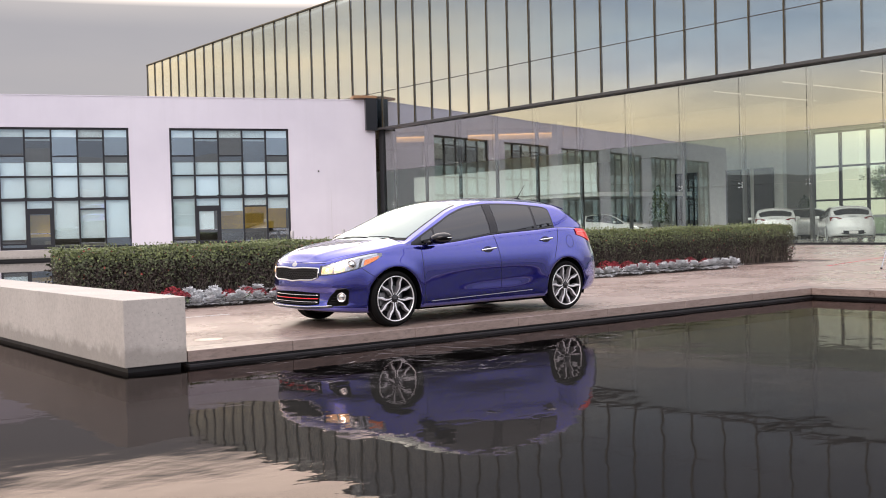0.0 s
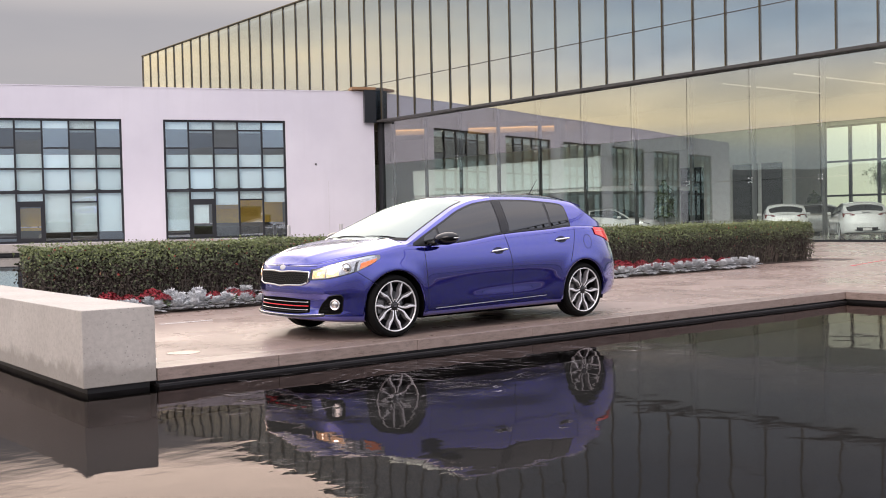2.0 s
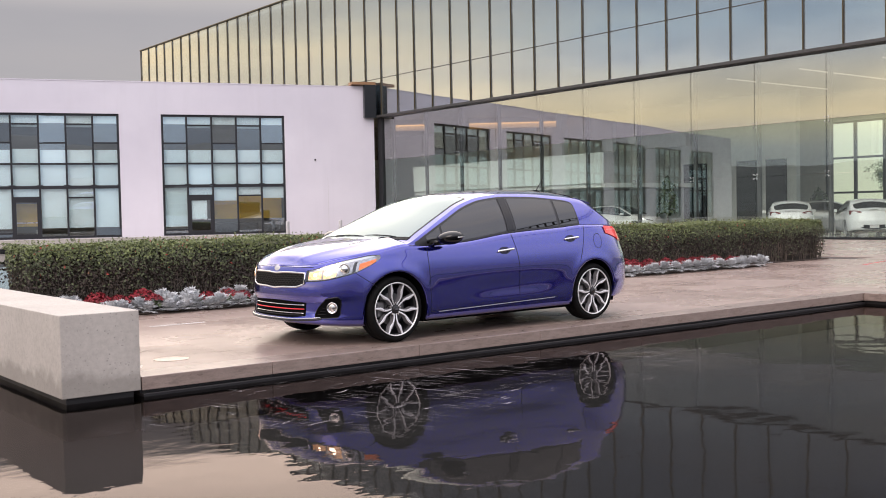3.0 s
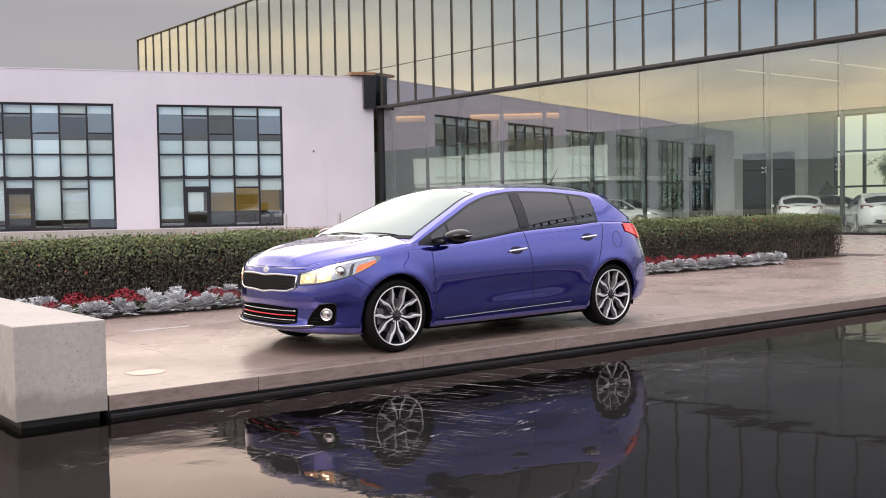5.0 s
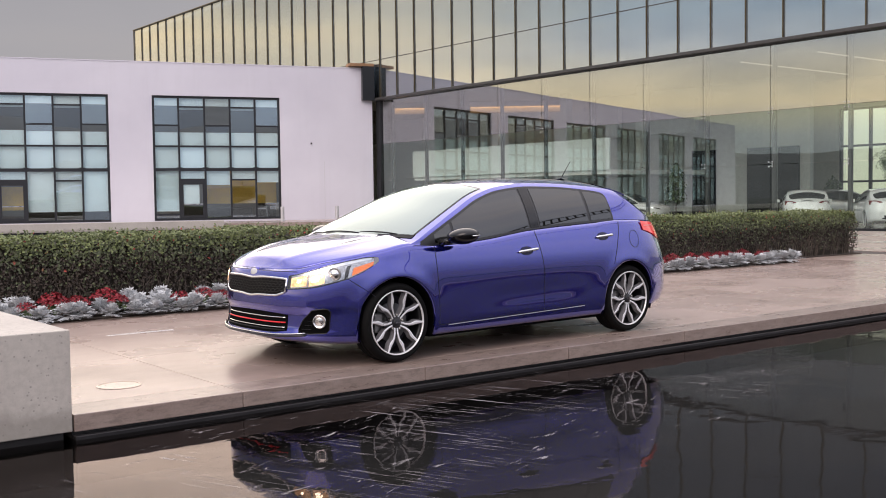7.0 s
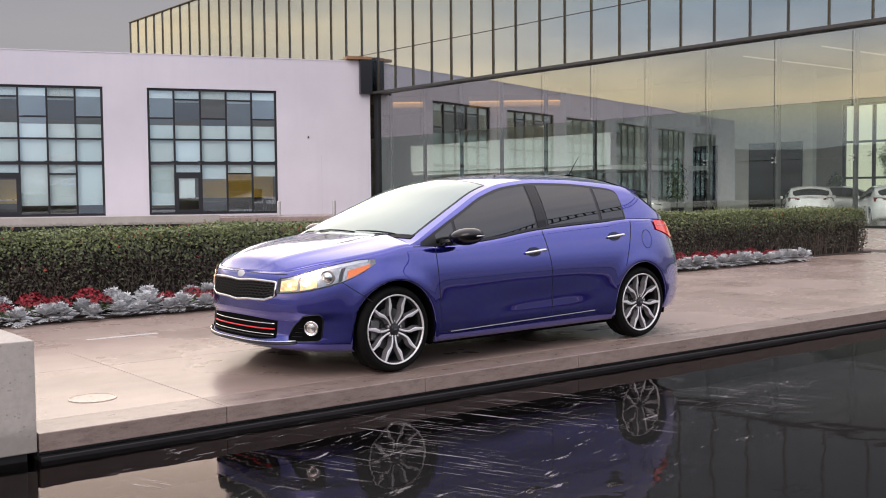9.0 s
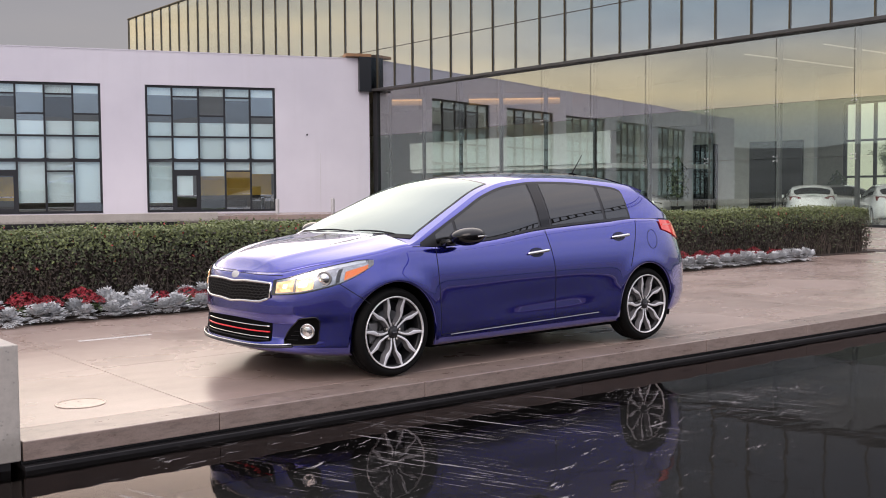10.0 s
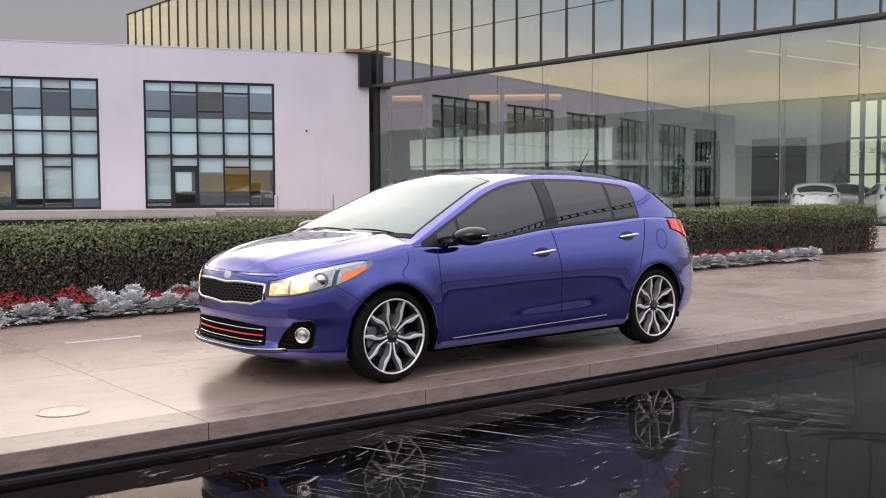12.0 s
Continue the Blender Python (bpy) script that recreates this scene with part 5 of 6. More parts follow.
        part("lamp_bar", patch(rb, spread(ta + 0.02, tb - 0.06, 10), spread(0, 1, 3), 0.013, lo=lambda q: 0.978, hi=lambda q: 0.990, flip=fl), plain("pale_red_lens", (0.85, 0.18, 0.16), 0.1), tail, "paler red stripe", True)
        # arch liners
        for cx in (0.0, BASE):
            ln = bmesh.new()
            sheet(ln, [[(cx - ARCH_R * math.cos(a), sg * hh, AXLE_Z + ARCH_R * math.sin(a)) for hh in (half_width(cx - ARCH_R * math.cos(a), AXLE_Z + 0.15) - 0.03, 0.60, 0.45)] for a in spread(-0.35, math.pi + 0.35, 25)])
            part("arch_liner", ln, DEPTH, c, "black wheel arch liner")
    if detail:
        # grille, emblem, lower intake, splitter: across the nose
        def nose(h, z):
            q = q_front(abs(h), z)
            x, hh = rim_point(max(q, 0.0005), z)
            return (x, math.copysign(hh, h), z)
        gw = 0.455

        def g_lo(h):
            u = abs(h) / gw
            return 0.545 - 0.012 * math.exp(-(u / 0.22) ** 2) + 0.014 * u ** 6 + 0.02 * max(0, u - 0.8) / 0.2

        def g_hi(h):
            u = abs(h) / gw
            return 0.682 - 0.010 * math.exp(-(u / 0.25) ** 2) - 0.008 * u ** 4
        hs = spread(-gw, gw, 41)
        grille = part("grille", patch(nose, hs, spread(0, 1, 5), 0.0030, lo=g_lo, hi=g_hi, flip=True), DEPTH, c, "black honeycomb grille with a chrome surround", True)
        mesh = bmesh.new()
        rows_n, cols_n = 7, 18
        for r in range(rows_n):
            pts = []
            for i in range(cols_n * 2 + 1):
                h = -gw * 0.97 + 1.94 * gw * i / (cols_n * 2)
                v = (r + 0.5 + (0.28 if (i + r) % 2 else -0.28)) / rows_n
                pts.append((h, g_lo(h) + (g_hi(h) - g_lo(h)) * min(0.97, max(0.03, v))))
            seam(nose, pts, 0.0048, 0.007, mesh, (-1, 0, 0))
            for i in range(0, cols_n * 2 + 1):
                if (i + r) % 2 and r < rows_n - 1:
                    a = pts[i]
                    b = (a[0], a[1] + (g_hi(a[0]) - g_lo(a[0])) / rows_n * 0.45)
                    seam(nose, [a, b], 0.0050, 0.007, mesh, (-1, 0, 0))
        part("honeycomb", mesh, plain("dark_grey_grille_mesh", (0.10, 0.10, 0.105), 0.25, 0.8), grille, "dark grey honeycomb mesh")
        loop = [(h, g_hi(h)) for h in hs] + [(h, g_lo(h)) for h in hs[::-1]]
        ring = [Vector(nose(*p)) + Vector((-0.006, 0, 0)) for p in loop]
        part("grille_surround", tube(bmesh.new(), ring + [ring[0]], 0.0085, 8), CHROME, grille, "bright chrome surround", True)
        em = bmesh.new()
        lathe(em, [(0.050, -0.006), (0.050, 0.001), (0.046, 0.0025), (0.002, 0.0025)], 32, Matrix.Translation(Vector(nose(0.0, 0.714))) @ pose(0, 0, 0, 0, -72, 0) @ Matrix.Diagonal((0.52, 1, 1, 1)))
        part("emblem", em, M["white_metal"], c, "plain oval silver emblem", True)
        iw = 0.455
        intake = part("lower_intake", patch(nose, spread(-iw, iw, 33), spread(0, 1, 5), 0.003, lo=lambda h: 0.262 + 0.02 * (abs(h) / iw) ** 4, hi=lambda h: 0.415 - 0.012 * (abs(h) / iw) ** 2, flip=True), DEPTH, c, "black lower air intake with red and chrome lines", True)
        for z, mat, nm, rad in ((0.378, CHROME, "chrome_line", 0.0042), (0.340, REDLINE, "red_line", 0.0055), (0.303, CHROME, "chrome_line", 0.0040), (0.284, M["black"], "slat", 0.006)):
            part(nm, tube(bmesh.new(), [Vector(nose(h, z + 0.004 * (h / iw) ** 2)) + Vector((-0.008, 0, 0)) for h in spread(-iw * 0.97, iw * 0.97, 25)], rad, 6), mat, intake, "thin bright red trim line" if mat is REDLINE else "", True)
        lip = [Vector(nose(h, 0.236 + 0.02 * (abs(h) / 0.62) ** 3)) + Vector((-0.012, 0, 0)) for h in spread(-0.62, 0.62, 33)]
        part("splitter", tube(bmesh.new(), lip, 0.008, 8), TRIM, c, "black front splitter", True)
        part("splitter_line", tube(bmesh.new(), [p + Vector((-0.004, 0, 0.016)) for p in lip], 0.005, 6), CHROME, c, "thin silver splitter line", True)
        part("bonnet_gap", seam(nose, [(h, 0.728 - 0.0 * abs(h)) for h in spread(-0.52, 0.52, 25)], 0.004, 0.003, bmesh.new(), (-0.9, 0, 0.4)), SEAM, c)
        part("antenna", tube(bmesh.new(), [shell_top(2.66, 0) + Vector((0, 0, 0.0)), shell_top(2.66, 0) + Vector((0.02, 0, 0.02)), shell_top(2.66, 0) + Vector((0.16, 0, 0.20))], [0.012, 0.006, 0.002], 6), M["black"], c, "short black roof antenna", True)
        part("antenna_base", patch(lambda u, s: shell_top(u, s) + Vector((0, 0, 0.026 * max(0, 1 - ((u - 2.65) / 0.10) ** 2))), spread(2.555, 2.745, 9), spread(0, 1, 5), 0.002, lo=lambda u: -0.07, hi=lambda u: 0.07), M["black"], c, "", True)
        # inside
        ins = boxes((0.35, 0.75, -0.66, 0.66, 0.60, 0.93), (0.3, 3.0, -0.7, 0.7, 0.30, 0.36))
        part("dashboard", ins, SEAT, c, "dark dashboard")
        for sy in (-0.36, 0.36):
            st = part("seat", boxes((1.20, 1.72, sy - 0.24, sy + 0.24, 0.36, 0.62), bevel=0.05), SEAT, c, "charcoal front seat")
            bk = bmesh.new()
            box(bk, -0.08, 0.08, sy - 0.23, sy + 0.23, 0, 0.58, bevel=0.05, m=pose(1.70, 0, 0.58, 0, 14, 0))
            box(bk, -0.05, 0.05, sy - 0.13, sy + 0.13, 0.60, 0.76, bevel=0.03, m=pose(1.70, 0, 0.58, 0, 14, 0))
            part("seat_back", bk, SEAT, st)
        part("rear_bench", boxes((2.45, 2.65, -0.6, 0.6, 0.5, 1.05), (2.1, 2.5, -0.6, 0.6, 0.4, 0.62), bevel=0.04), SEAT, c)
        sw = bmesh.new()
        tube(sw, [(0.92 + 0.07 * math.sin(a), -0.36 + 0.18 * math.cos(a), 0.90 + 0.17 * math.sin(a)) for a in spread(0, 2 * math.pi, 25)], 0.014, 6)
        part("steering_wheel", sw, M["black"], c)
        part("mirror_inside", boxes((0.93, 0.96, -0.11, 0.11, 1.20, 1.26), bevel=0.01), M["black"], c)
        part("exhaust", lathe(bmesh.new(), [(0.03, 0), (0.035, 0.0), (0.035, 0.14), (0.03, 0.14)], 16, pose(3.22, -0.5, 0.27, 0, 90, 0)), CHROME, c)
    else:
        for sg in (-1, 1):
            rb = round_body(sg)
            tail_f = lambda h, z: (rim_point(max(3 - q_front(abs(h), z), 2.0005), z)[0], sg * h, z)
            part("tail_lamp", patch(tail_f, spread(0.40, 0.79, 12), spread(0, 1, 4), 0.010, lo=lambda h: 0.925 - 0.075 * (h - 0.40) / 0.39, hi=lambda h: 0.955 + 0.045 * min(1.0, (h - 0.40) / 0.15), flip=sg < 0), DARKRED, c, "dark red tail lamp", True)
            qa, qb = q_front(0.465, 0.68), q_of(-0.2, 0.8)
            part("headlamp", patch(rb, spread(qa, qb, 10), spread(0, 1, 4), 0.004, lo=lambda q: 0.63 + 0.13 * (q - qa) / (qb - qa), hi=lambda q: 0.69 + 0.10 * (q - qa) / (qb - qa), flip=sg > 0), CHROME, c, "", True)
        tail_f = lambda h, z: (rim_point(max(3 - q_front(abs(h), z), 2.0005), z)[0], h, z)
        part("rear_bumper", patch(tail_f, spread(-0.74, 0.74, 25), spread(0, 1, 5), 0.006, lo=lambda h: 0.33 + 0.16 * (abs(h) / 0.74) ** 2.5, hi=lambda h: 0.475 + 0.10 * (abs(h) / 0.74) ** 3), M["black"], c, "black lower bumper with flared ends", True)
        part("plate", boxes((3.576, 3.590, -0.16, 0.16, 0.36, 0.46), bevel=0.003), M["pale_plate"], c, "plain pale plate")
        for sg in (-1, 1):
            part("mirror", boxes((0.62, 0.74, sg * 0.98 - 0.09, sg * 0.98 + 0.09, 0.94, 1.06), bevel=0.03), paint, c)
    # Second box hangs low and wide, added to deepen the shade underneath.
    part("underbody", boxes((-0.40, 3.2, -0.62, 0.62, 0.19, 0.40), (0.36, 2.34, -0.80, 0.80, 0.165, 0.36)), DEPTH, c, "black underside")
    for x in (0.0, BASE):
        for sg in (-1, 1):
            wheel(c, x, sg * 0.87, sg, detail)
    return c


CAR_AT = pose(-0.005, 0.277, 0, 0, 0, 1.224) @ pose(0, 0.87, 0)
car("hatchback_car", CAR_AT, BLUE, "metallic blue five-door hatchback parked with its headlamps lit", True)


# ---- hedge and flower bed ----
rng = random.Random(7)


def leaf(verts, faces, p, n, size, roll, fold=0.25, long=1.6):
    """A folded pointed leaf at p that faces n."""
    n = n.normalized()
    a = n.orthogonal().normalized()
    a.rotate(Matrix.Rotation(roll, 3, n))
    b = n.cross(a)
    k = len(verts)
    verts += [p - a * size * long * 0.5, p + b * size * 0.5 + n * size * fold, p + a * size * long * 0.5 - n * size * 0.12, p - b * size * 0.5 + n * size * fold, p + n * size * 0.02]
    faces += [(k, k + 4, k + 1), (k + 1, k + 4, k + 2), (k + 2, k + 4, k + 3), (k + 3, k + 4, k)]


def leaves_mesh(name, verts, faces, material):
    me = bpy.data.meshes.new(name)
    me.from_pydata([tuple(v) for v in verts], [], faces)
    me.materials.append(material)
    return me


# Hedge leaves by height: brown below also holds shade, paler top holds sunlight.
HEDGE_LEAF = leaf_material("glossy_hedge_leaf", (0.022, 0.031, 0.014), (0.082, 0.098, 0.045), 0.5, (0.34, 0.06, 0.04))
SUNLIT_LEAF = leaf_material("sunlit_top_hedge_leaf", (0.048, 0.070, 0.020), (0.165, 0.200, 0.075), 0.5, (0.36, 0.05, 0.04))
DRY_SHADED_LEAF = leaf_material("shaded_brown_hedge_leaf", (0.011, 0.0085, 0.007), (0.054, 0.041, 0.031), 0.7)
HEDGE_SHADE = plain("hedge_inner_shade_fill", (0.028, 0.022, 0.015), 0.9, vary=0.4, scale=25)
SILVER_LEAF = leaf_material("silver_felted_leaf", (0.25, 0.262, 0.267), (0.50, 0.515, 0.525), 0.8)
RED_LEAF = leaf_material("crimson_bract", (0.070, 0.003, 0.007), (0.235, 0.009, 0.018), 0.6)
GREEN_LEAF = leaf_material("dark_bedding_leaf", (0.03, 0.05, 0.015), (0.06, 0.09, 0.03), 0.5)


def hedge(x0, x1, y0, y1, top, seed):
    r = random.Random(seed)
    h = thing("clipped_hedge", pose(0, 0, 0), "long clipped green hedge with twiggy lower stems", "hedge")
    kinds = [([], []), ([], []), ([], [])]                # dry shaded, grown and sunlit top leaves
    rad = 0.30

    def bulge(x, z):
        return 0.05 * noise.noise(Vector((x * 1.1, z * 1.6, seed))) + 0.03 * noise.noise(Vector((x * 3.7, z * 4.1, seed + 5)))

    def top_at(x):
        return top + 0.035 * noise.noise(Vector((x * 0.8, 3.0, seed))) + 0.02 * noise.noise(Vector((x * 3.1, 1.0, seed)))
    L, W = x1 - x0, y1 - y0
    n_front, n_top, n_end, n_back = int(L * top * 3300), int(L * W * 1500), int(W * top * 1900), int(L * top * 250)

    def put(p, n, dens=1.0, s=1.0):
        n = Vector(n) + Vector((r.uniform(-0.9, 0.9), r.uniform(-0.9, 0.9), r.uniform(-0.5, 0.9)))
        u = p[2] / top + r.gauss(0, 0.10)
        # Leaf colour follows height, standing in for sunlit top and shaded foot.
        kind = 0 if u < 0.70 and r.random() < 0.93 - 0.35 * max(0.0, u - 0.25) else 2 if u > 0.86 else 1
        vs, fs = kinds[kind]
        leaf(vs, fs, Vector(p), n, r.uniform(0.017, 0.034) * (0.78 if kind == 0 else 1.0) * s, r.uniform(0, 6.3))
    for _ in range(n_front):
        x, z = r.uniform(x0, x1), r.uniform(0.05, 1.0) ** 0.75 * top_at(0)
        if r.random() < 0.72 * max(0.0, 1 - z / (0.62 * top)):      # thin and twiggy near the ground
            continue
        d = max(0.0, (z - (top - rad)) / rad)
        ins = rad * 0.5 * (1 - math.sqrt(max(0, 1 - d * d)))
        put((x, y0 + ins + bulge(x, z) + r.random() ** 2 * 0.10, min(z, top_at(x))), (0, -1, 0.35))
    for _ in range(n_top):
        x, y = r.uniform(x0, x1), r.uniform(y0 + 0.02, y1)
        put((x, y, top_at(x) - r.random() ** 2 * 0.08 + bulge(x, y) * 0.7), (0, -0.1, 1))
    for _ in range(int(L * 26)):                        # shoots that stand up
        x, y = r.uniform(x0, x1), r.uniform(y0, y1)
        for k in range(3):
            put((x + r.uniform(-0.015, 0.015), y, top_at(x) + 0.018 + 0.018 * k), (r.uniform(-1, 1), r.uniform(-1, 0), 0.6), 1, 0.8)
    for xe, sx in ((x0, -1), (x1, 1)):
        for _ in range(n_end):
            y, z = r.uniform(y0, y1), r.uniform(0.03, 1.0) * top
            put((xe - sx * 0.10 * abs(2 * (y - y0) / W - 1) ** 2 + bulge(y, z) - sx * r.random() ** 2 * 0.1, y, z), (sx, 0, 0.3))
    for _ in range(n_back):
        x, z = r.uniform(x0, x1), r.uniform(0.03, 1.0) * top
        put((x, y1 + bulge(x, z), z), (0, 1, 0.3), 1, 1.6)
    for (vs, fs), nm, mat, lab in zip(kinds, ("dry_shaded_foliage", "foliage", "sunlit_foliage"), (DRY_SHADED_LEAF, HEDGE_LEAF, SUNLIT_LEAF), ("dull brownish lower leaves, darkened further for the shade", "small dark green leaves", "yellow-green top leaves, sunlight painted into their colour")):
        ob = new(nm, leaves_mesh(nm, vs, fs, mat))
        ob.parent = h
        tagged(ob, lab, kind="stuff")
    # Dark box fills the hedge, shade between the twigs painted as its colour.
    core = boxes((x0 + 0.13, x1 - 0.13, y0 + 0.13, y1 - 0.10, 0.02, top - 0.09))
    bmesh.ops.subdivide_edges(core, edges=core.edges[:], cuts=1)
    part("inner_shade", core, HEDGE_SHADE, h, "dark brown block standing in for the shaded inner twigs")
    tw = bmesh.new()
    for _ in range(int(L * 34)):
        x, y = r.uniform(x0, x1), y0 + r.uniform(0.05, 0.14)
        tube(tw, [(x, y + 0.03, 0), (x + r.uniform(-0.05, 0.05), y, 0.2), (x + r.uniform(-0.14, 0.14), y - 0.03, r.uniform(0.3, 0.5))], [0.008, 0.006, 0.003], 4)
    tagged(part("stem_tangle", tw, plain("grey_brown_stems", (0.13, 0.105, 0.085), 0.85, vary=0.4), h, "grey-brown bare stems"), kind="stuff")


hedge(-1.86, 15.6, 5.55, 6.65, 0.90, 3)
bed = part("planting_bed", boxes((-1.9, 12.55, 5.00, 5.52, -0.2, 0.012), (-1.9, 15.7, 5.521, 6.8, -0.2, 0.020)), M["soil"])
tagged(bed, "strip of dark mulch under the hedge and the flowers", "planting bed", kind="structure")


def dusty_miller(seed):
    """A low mound of lobed silver leaves."""
    r = random.Random(seed)
    t = thing("silver_plant", pose(0, 0, -50), "low mound of lobed silver-grey leaves edging the flower bed", "plant", "silver edging plants")
    verts, faces = [], []
    for _ in range(84):
        a, up = r.uniform(0, 6.283), 1.5 * r.uniform(-0.05, 1.0)
        d = Vector((math.cos(a) * math.cos(up), math.sin(a) * math.cos(up), math.sin(up)))
        ln = r.uniform(0.13, 0.20)
        base = Vector((r.uniform(-0.03, 0.03), r.uniform(-0.03, 0.03), 0.045))
        side = d.cross(Vector((0, 0, 1))).normalized()
        face = side.cross(d) + Vector((0, 0, 0.5))

        def lobe(p, along, size, long):
            """A blunt lobe that points along."""
            n_ = (face - along * face.dot(along) / along.length_squared).normalized()
            w_ = n_.cross(along.normalized())
            k0 = len(verts)
            verts.extend([p, p + along.normalized() * size * long * 0.55 + w_ * size * 0.5, p + along.normalized() * size * long - n_ * size * 0.3, p + along.normalized() * size * long * 0.55 - w_ * size * 0.5, p + along.normalized() * size * long * 0.5 + n_ * size * 0.16])
            faces.extend([(k0, k0 + 4, k0 + 1), (k0 + 1, k0 + 4, k0 + 2), (k0 + 2, k0 + 4, k0 + 3), (k0 + 3, k0 + 4, k0)])
        for k in range(1, 4):                            # lobes in pairs along the rib
            p = base + d * ln * (0.25 + 0.2 * k) + Vector((0, 0, -0.02 * (k / 3) ** 2))
            for s in (-1, 1):
                lobe(p, d * 0.8 + side * s * 0.9, 0.024, 2.0)
        lobe(base + d * ln * 0.35, d + Vector((0, 0, -0.15)), 0.026, ln / 0.026 * 0.65)
    ob = new("leaves", leaves_mesh("leaves", verts, faces, SILVER_LEAF))
    ob.parent = t
    return t


def red_plant(seed):
    """A bushy plant: dark green leaves under a head of crimson bracts."""
    r = random.Random(seed)
    t = thing("red_flower_plant", pose(0, 0, -50), "bushy bedding plant covered in crimson flowers", "flower", "red bedding flowers")
    for nm, cnt, z0, z1, rad, mat, sz in (("leaves", 34, 0.04, 0.13, 0.13, GREEN_LEAF, 0.05), ("blossom", 170, 0.09, 0.225, 0.15, RED_LEAF, 0.023)):
        verts, faces = [], []
        for _ in range(cnt):
            a, q = r.uniform(0, 6.283), r.random() ** 0.6
            p = Vector((rad * q * math.cos(a), rad * q * math.sin(a), z0 + (z1 - z0) * (1 - q * q * 0.7) * r.uniform(0.75, 1.0)))
            leaf(verts, faces, p, Vector((math.cos(a) * q, math.sin(a) * q, 0.9)) + Vector((r.uniform(-0.6, 0.6), r.uniform(-0.6, 0.6), 0)), sz * r.uniform(0.8, 1.25), r.uniform(0, 6.3), 0.25, 1.4)
        ob = new(nm, leaves_mesh(nm, verts, faces, mat))
        ob.parent = t
    return t


def flower_bed():
    r = random.Random(11)
    silver, red = [dusty_miller(s) for s in (1, 2, 3)], [red_plant(s) for s in (4, 5, 6)]
    used = set()

    def place(kinds, x, y, s):
        src = r.choice(kinds)
        m = pose(x, y, 0.02, r.uniform(-8, 8), r.uniform(-8, 8), r.uniform(0, 360))
        if src in used:
            c = copy_thing(src, m)
        else:
            c = src
            used.add(src)
            c.matrix_basis = m
        c.scale = (s, s, s)
    for k in range(54):                                 # front row of silver
        x = -1.58 + 0.262 * k
        place(silver if r.random() < (0.90 if x < 3 else 0.98) else red, x + r.uniform(-0.06, 0.06), 4.95 + r.uniform(-0.05, 0.04), r.uniform(0.72, 1.0) if x < 3 else r.uniform(0.85, 1.1))
    for k in range(55):
        x = -1.6 + 0.25 * k
        place(red if r.random() < 0.68 or x > 3 else silver, x + r.uniform(-0.06, 0.06), 5.17 + r.uniform(-0.05, 0.05), r.uniform(0.90, 1.12) if x < 3 else r.uniform(0.78, 0.98))
    for k in range(34):
        x = -1.7 + 0.40 * k
        place(silver if r.random() < 0.55 and x < 3 else red, x + r.uniform(-0.12, 0.12), 5.42 + r.uniform(-0.03, 0.02), r.uniform(1.05, 1.3))
    for i, src in enumerate(silver + red):               # any kind not chosen still stands in the bed
        if src not in used:
            src.matrix_basis = pose(12.8 + 0.3 * i, 5.1, 0.02)


flower_bed()


# ---- showroom things ----
# tails to the plaza
first_inside = car("showroom_hatchback", pose(32.75, 17.95, 0, 0, 0, 216), WHITE, "white hatchback parked inside the glass lobby, tail to the plaza", False, "white showroom cars")
copy_thing(first_inside, pose(32.65, 14.70, 0, 0, 0, 219))
copy_thing(first_inside, pose(39.2, 11.6, 0, 0, 0, 285))
copy_thing(first_inside, pose(33.2, 26.2, 0, 0, 0, 100))
car("showroom_saloon", pose(37.17, 17.2, 0, 0, 0, 125), SILVER, "grey hatchback parked deeper in the glass lobby", False)


def potted_tree(x, y, h, seed):
    r = random.Random(seed)
    t = thing("potted_plant", pose(x, y, 0), "leafy green plant in a dark pot in the lobby", "plant", "lobby plants")
    part("pot", lathe(bmesh.new(), [(0.22, 0), (0.30, 0.5), (0.31, 0.55), (0.27, 0.55), (0.25, 0.45)], 20), M["black"], t, "dark round pot", True)
    part("stem", tube(bmesh.new(), [(0, 0, 0.4), (0.03, 0.02, h * 0.6), (0, 0.05, h)], [0.04, 0.03, 0.015], 8), M["soil"], t)
    verts, faces = [], []
    for _ in range(260):
        a, u = r.uniform(0, 6.28), r.uniform(0.35, 1.0)
        rad = 0.55 * math.sin(math.pi * min(1, u)) ** 0.6 * r.uniform(0.3, 1)
        leaf(verts, faces, Vector((rad * math.cos(a), rad * math.sin(a), h * u + r.uniform(-0.1, 0.15))), Vector((math.cos(a), math.sin(a), 0.6)), r.uniform(0.10, 0.18), r.uniform(0, 6.3))
    ob = new("leaves", leaves_mesh("leaves", verts, faces, GREEN_LEAF))
    ob.parent = t
    return t


potted_tree(38.2, 19.9, 1.9, 2)
potted_tree(33.0, 24.6, 2.6, 3)


def kiosk(x, y, turn, label):
    t = thing("reception_desk", pose(x, y, 0, 0, 0, turn), label, "desk")
    part("body", boxes((-0.35, 0.35, -0.9, 0.9, 0, 1.02), bevel=0.02), M["white_metal"], t)
    part("top", boxes((-0.42, 0.42, -0.97, 0.97, 1.02, 1.07), bevel=0.01), M["black"], t, "black desk top")
    part("screen", boxes((-0.03, 0.03, -0.28, 0.28, 1.17, 1.52), (-0.03, 0.03, -0.03, 0.03, 1.07, 1.17), bevel=0.008), M["black"], t, "dark flat screen")


kiosk(31.6, 9.35, 0, "pale grey reception desk with a dark screen behind the lobby glass")
kiosk(38.6, 12.6, 30, "pale grey desk standing deep in the lobby")


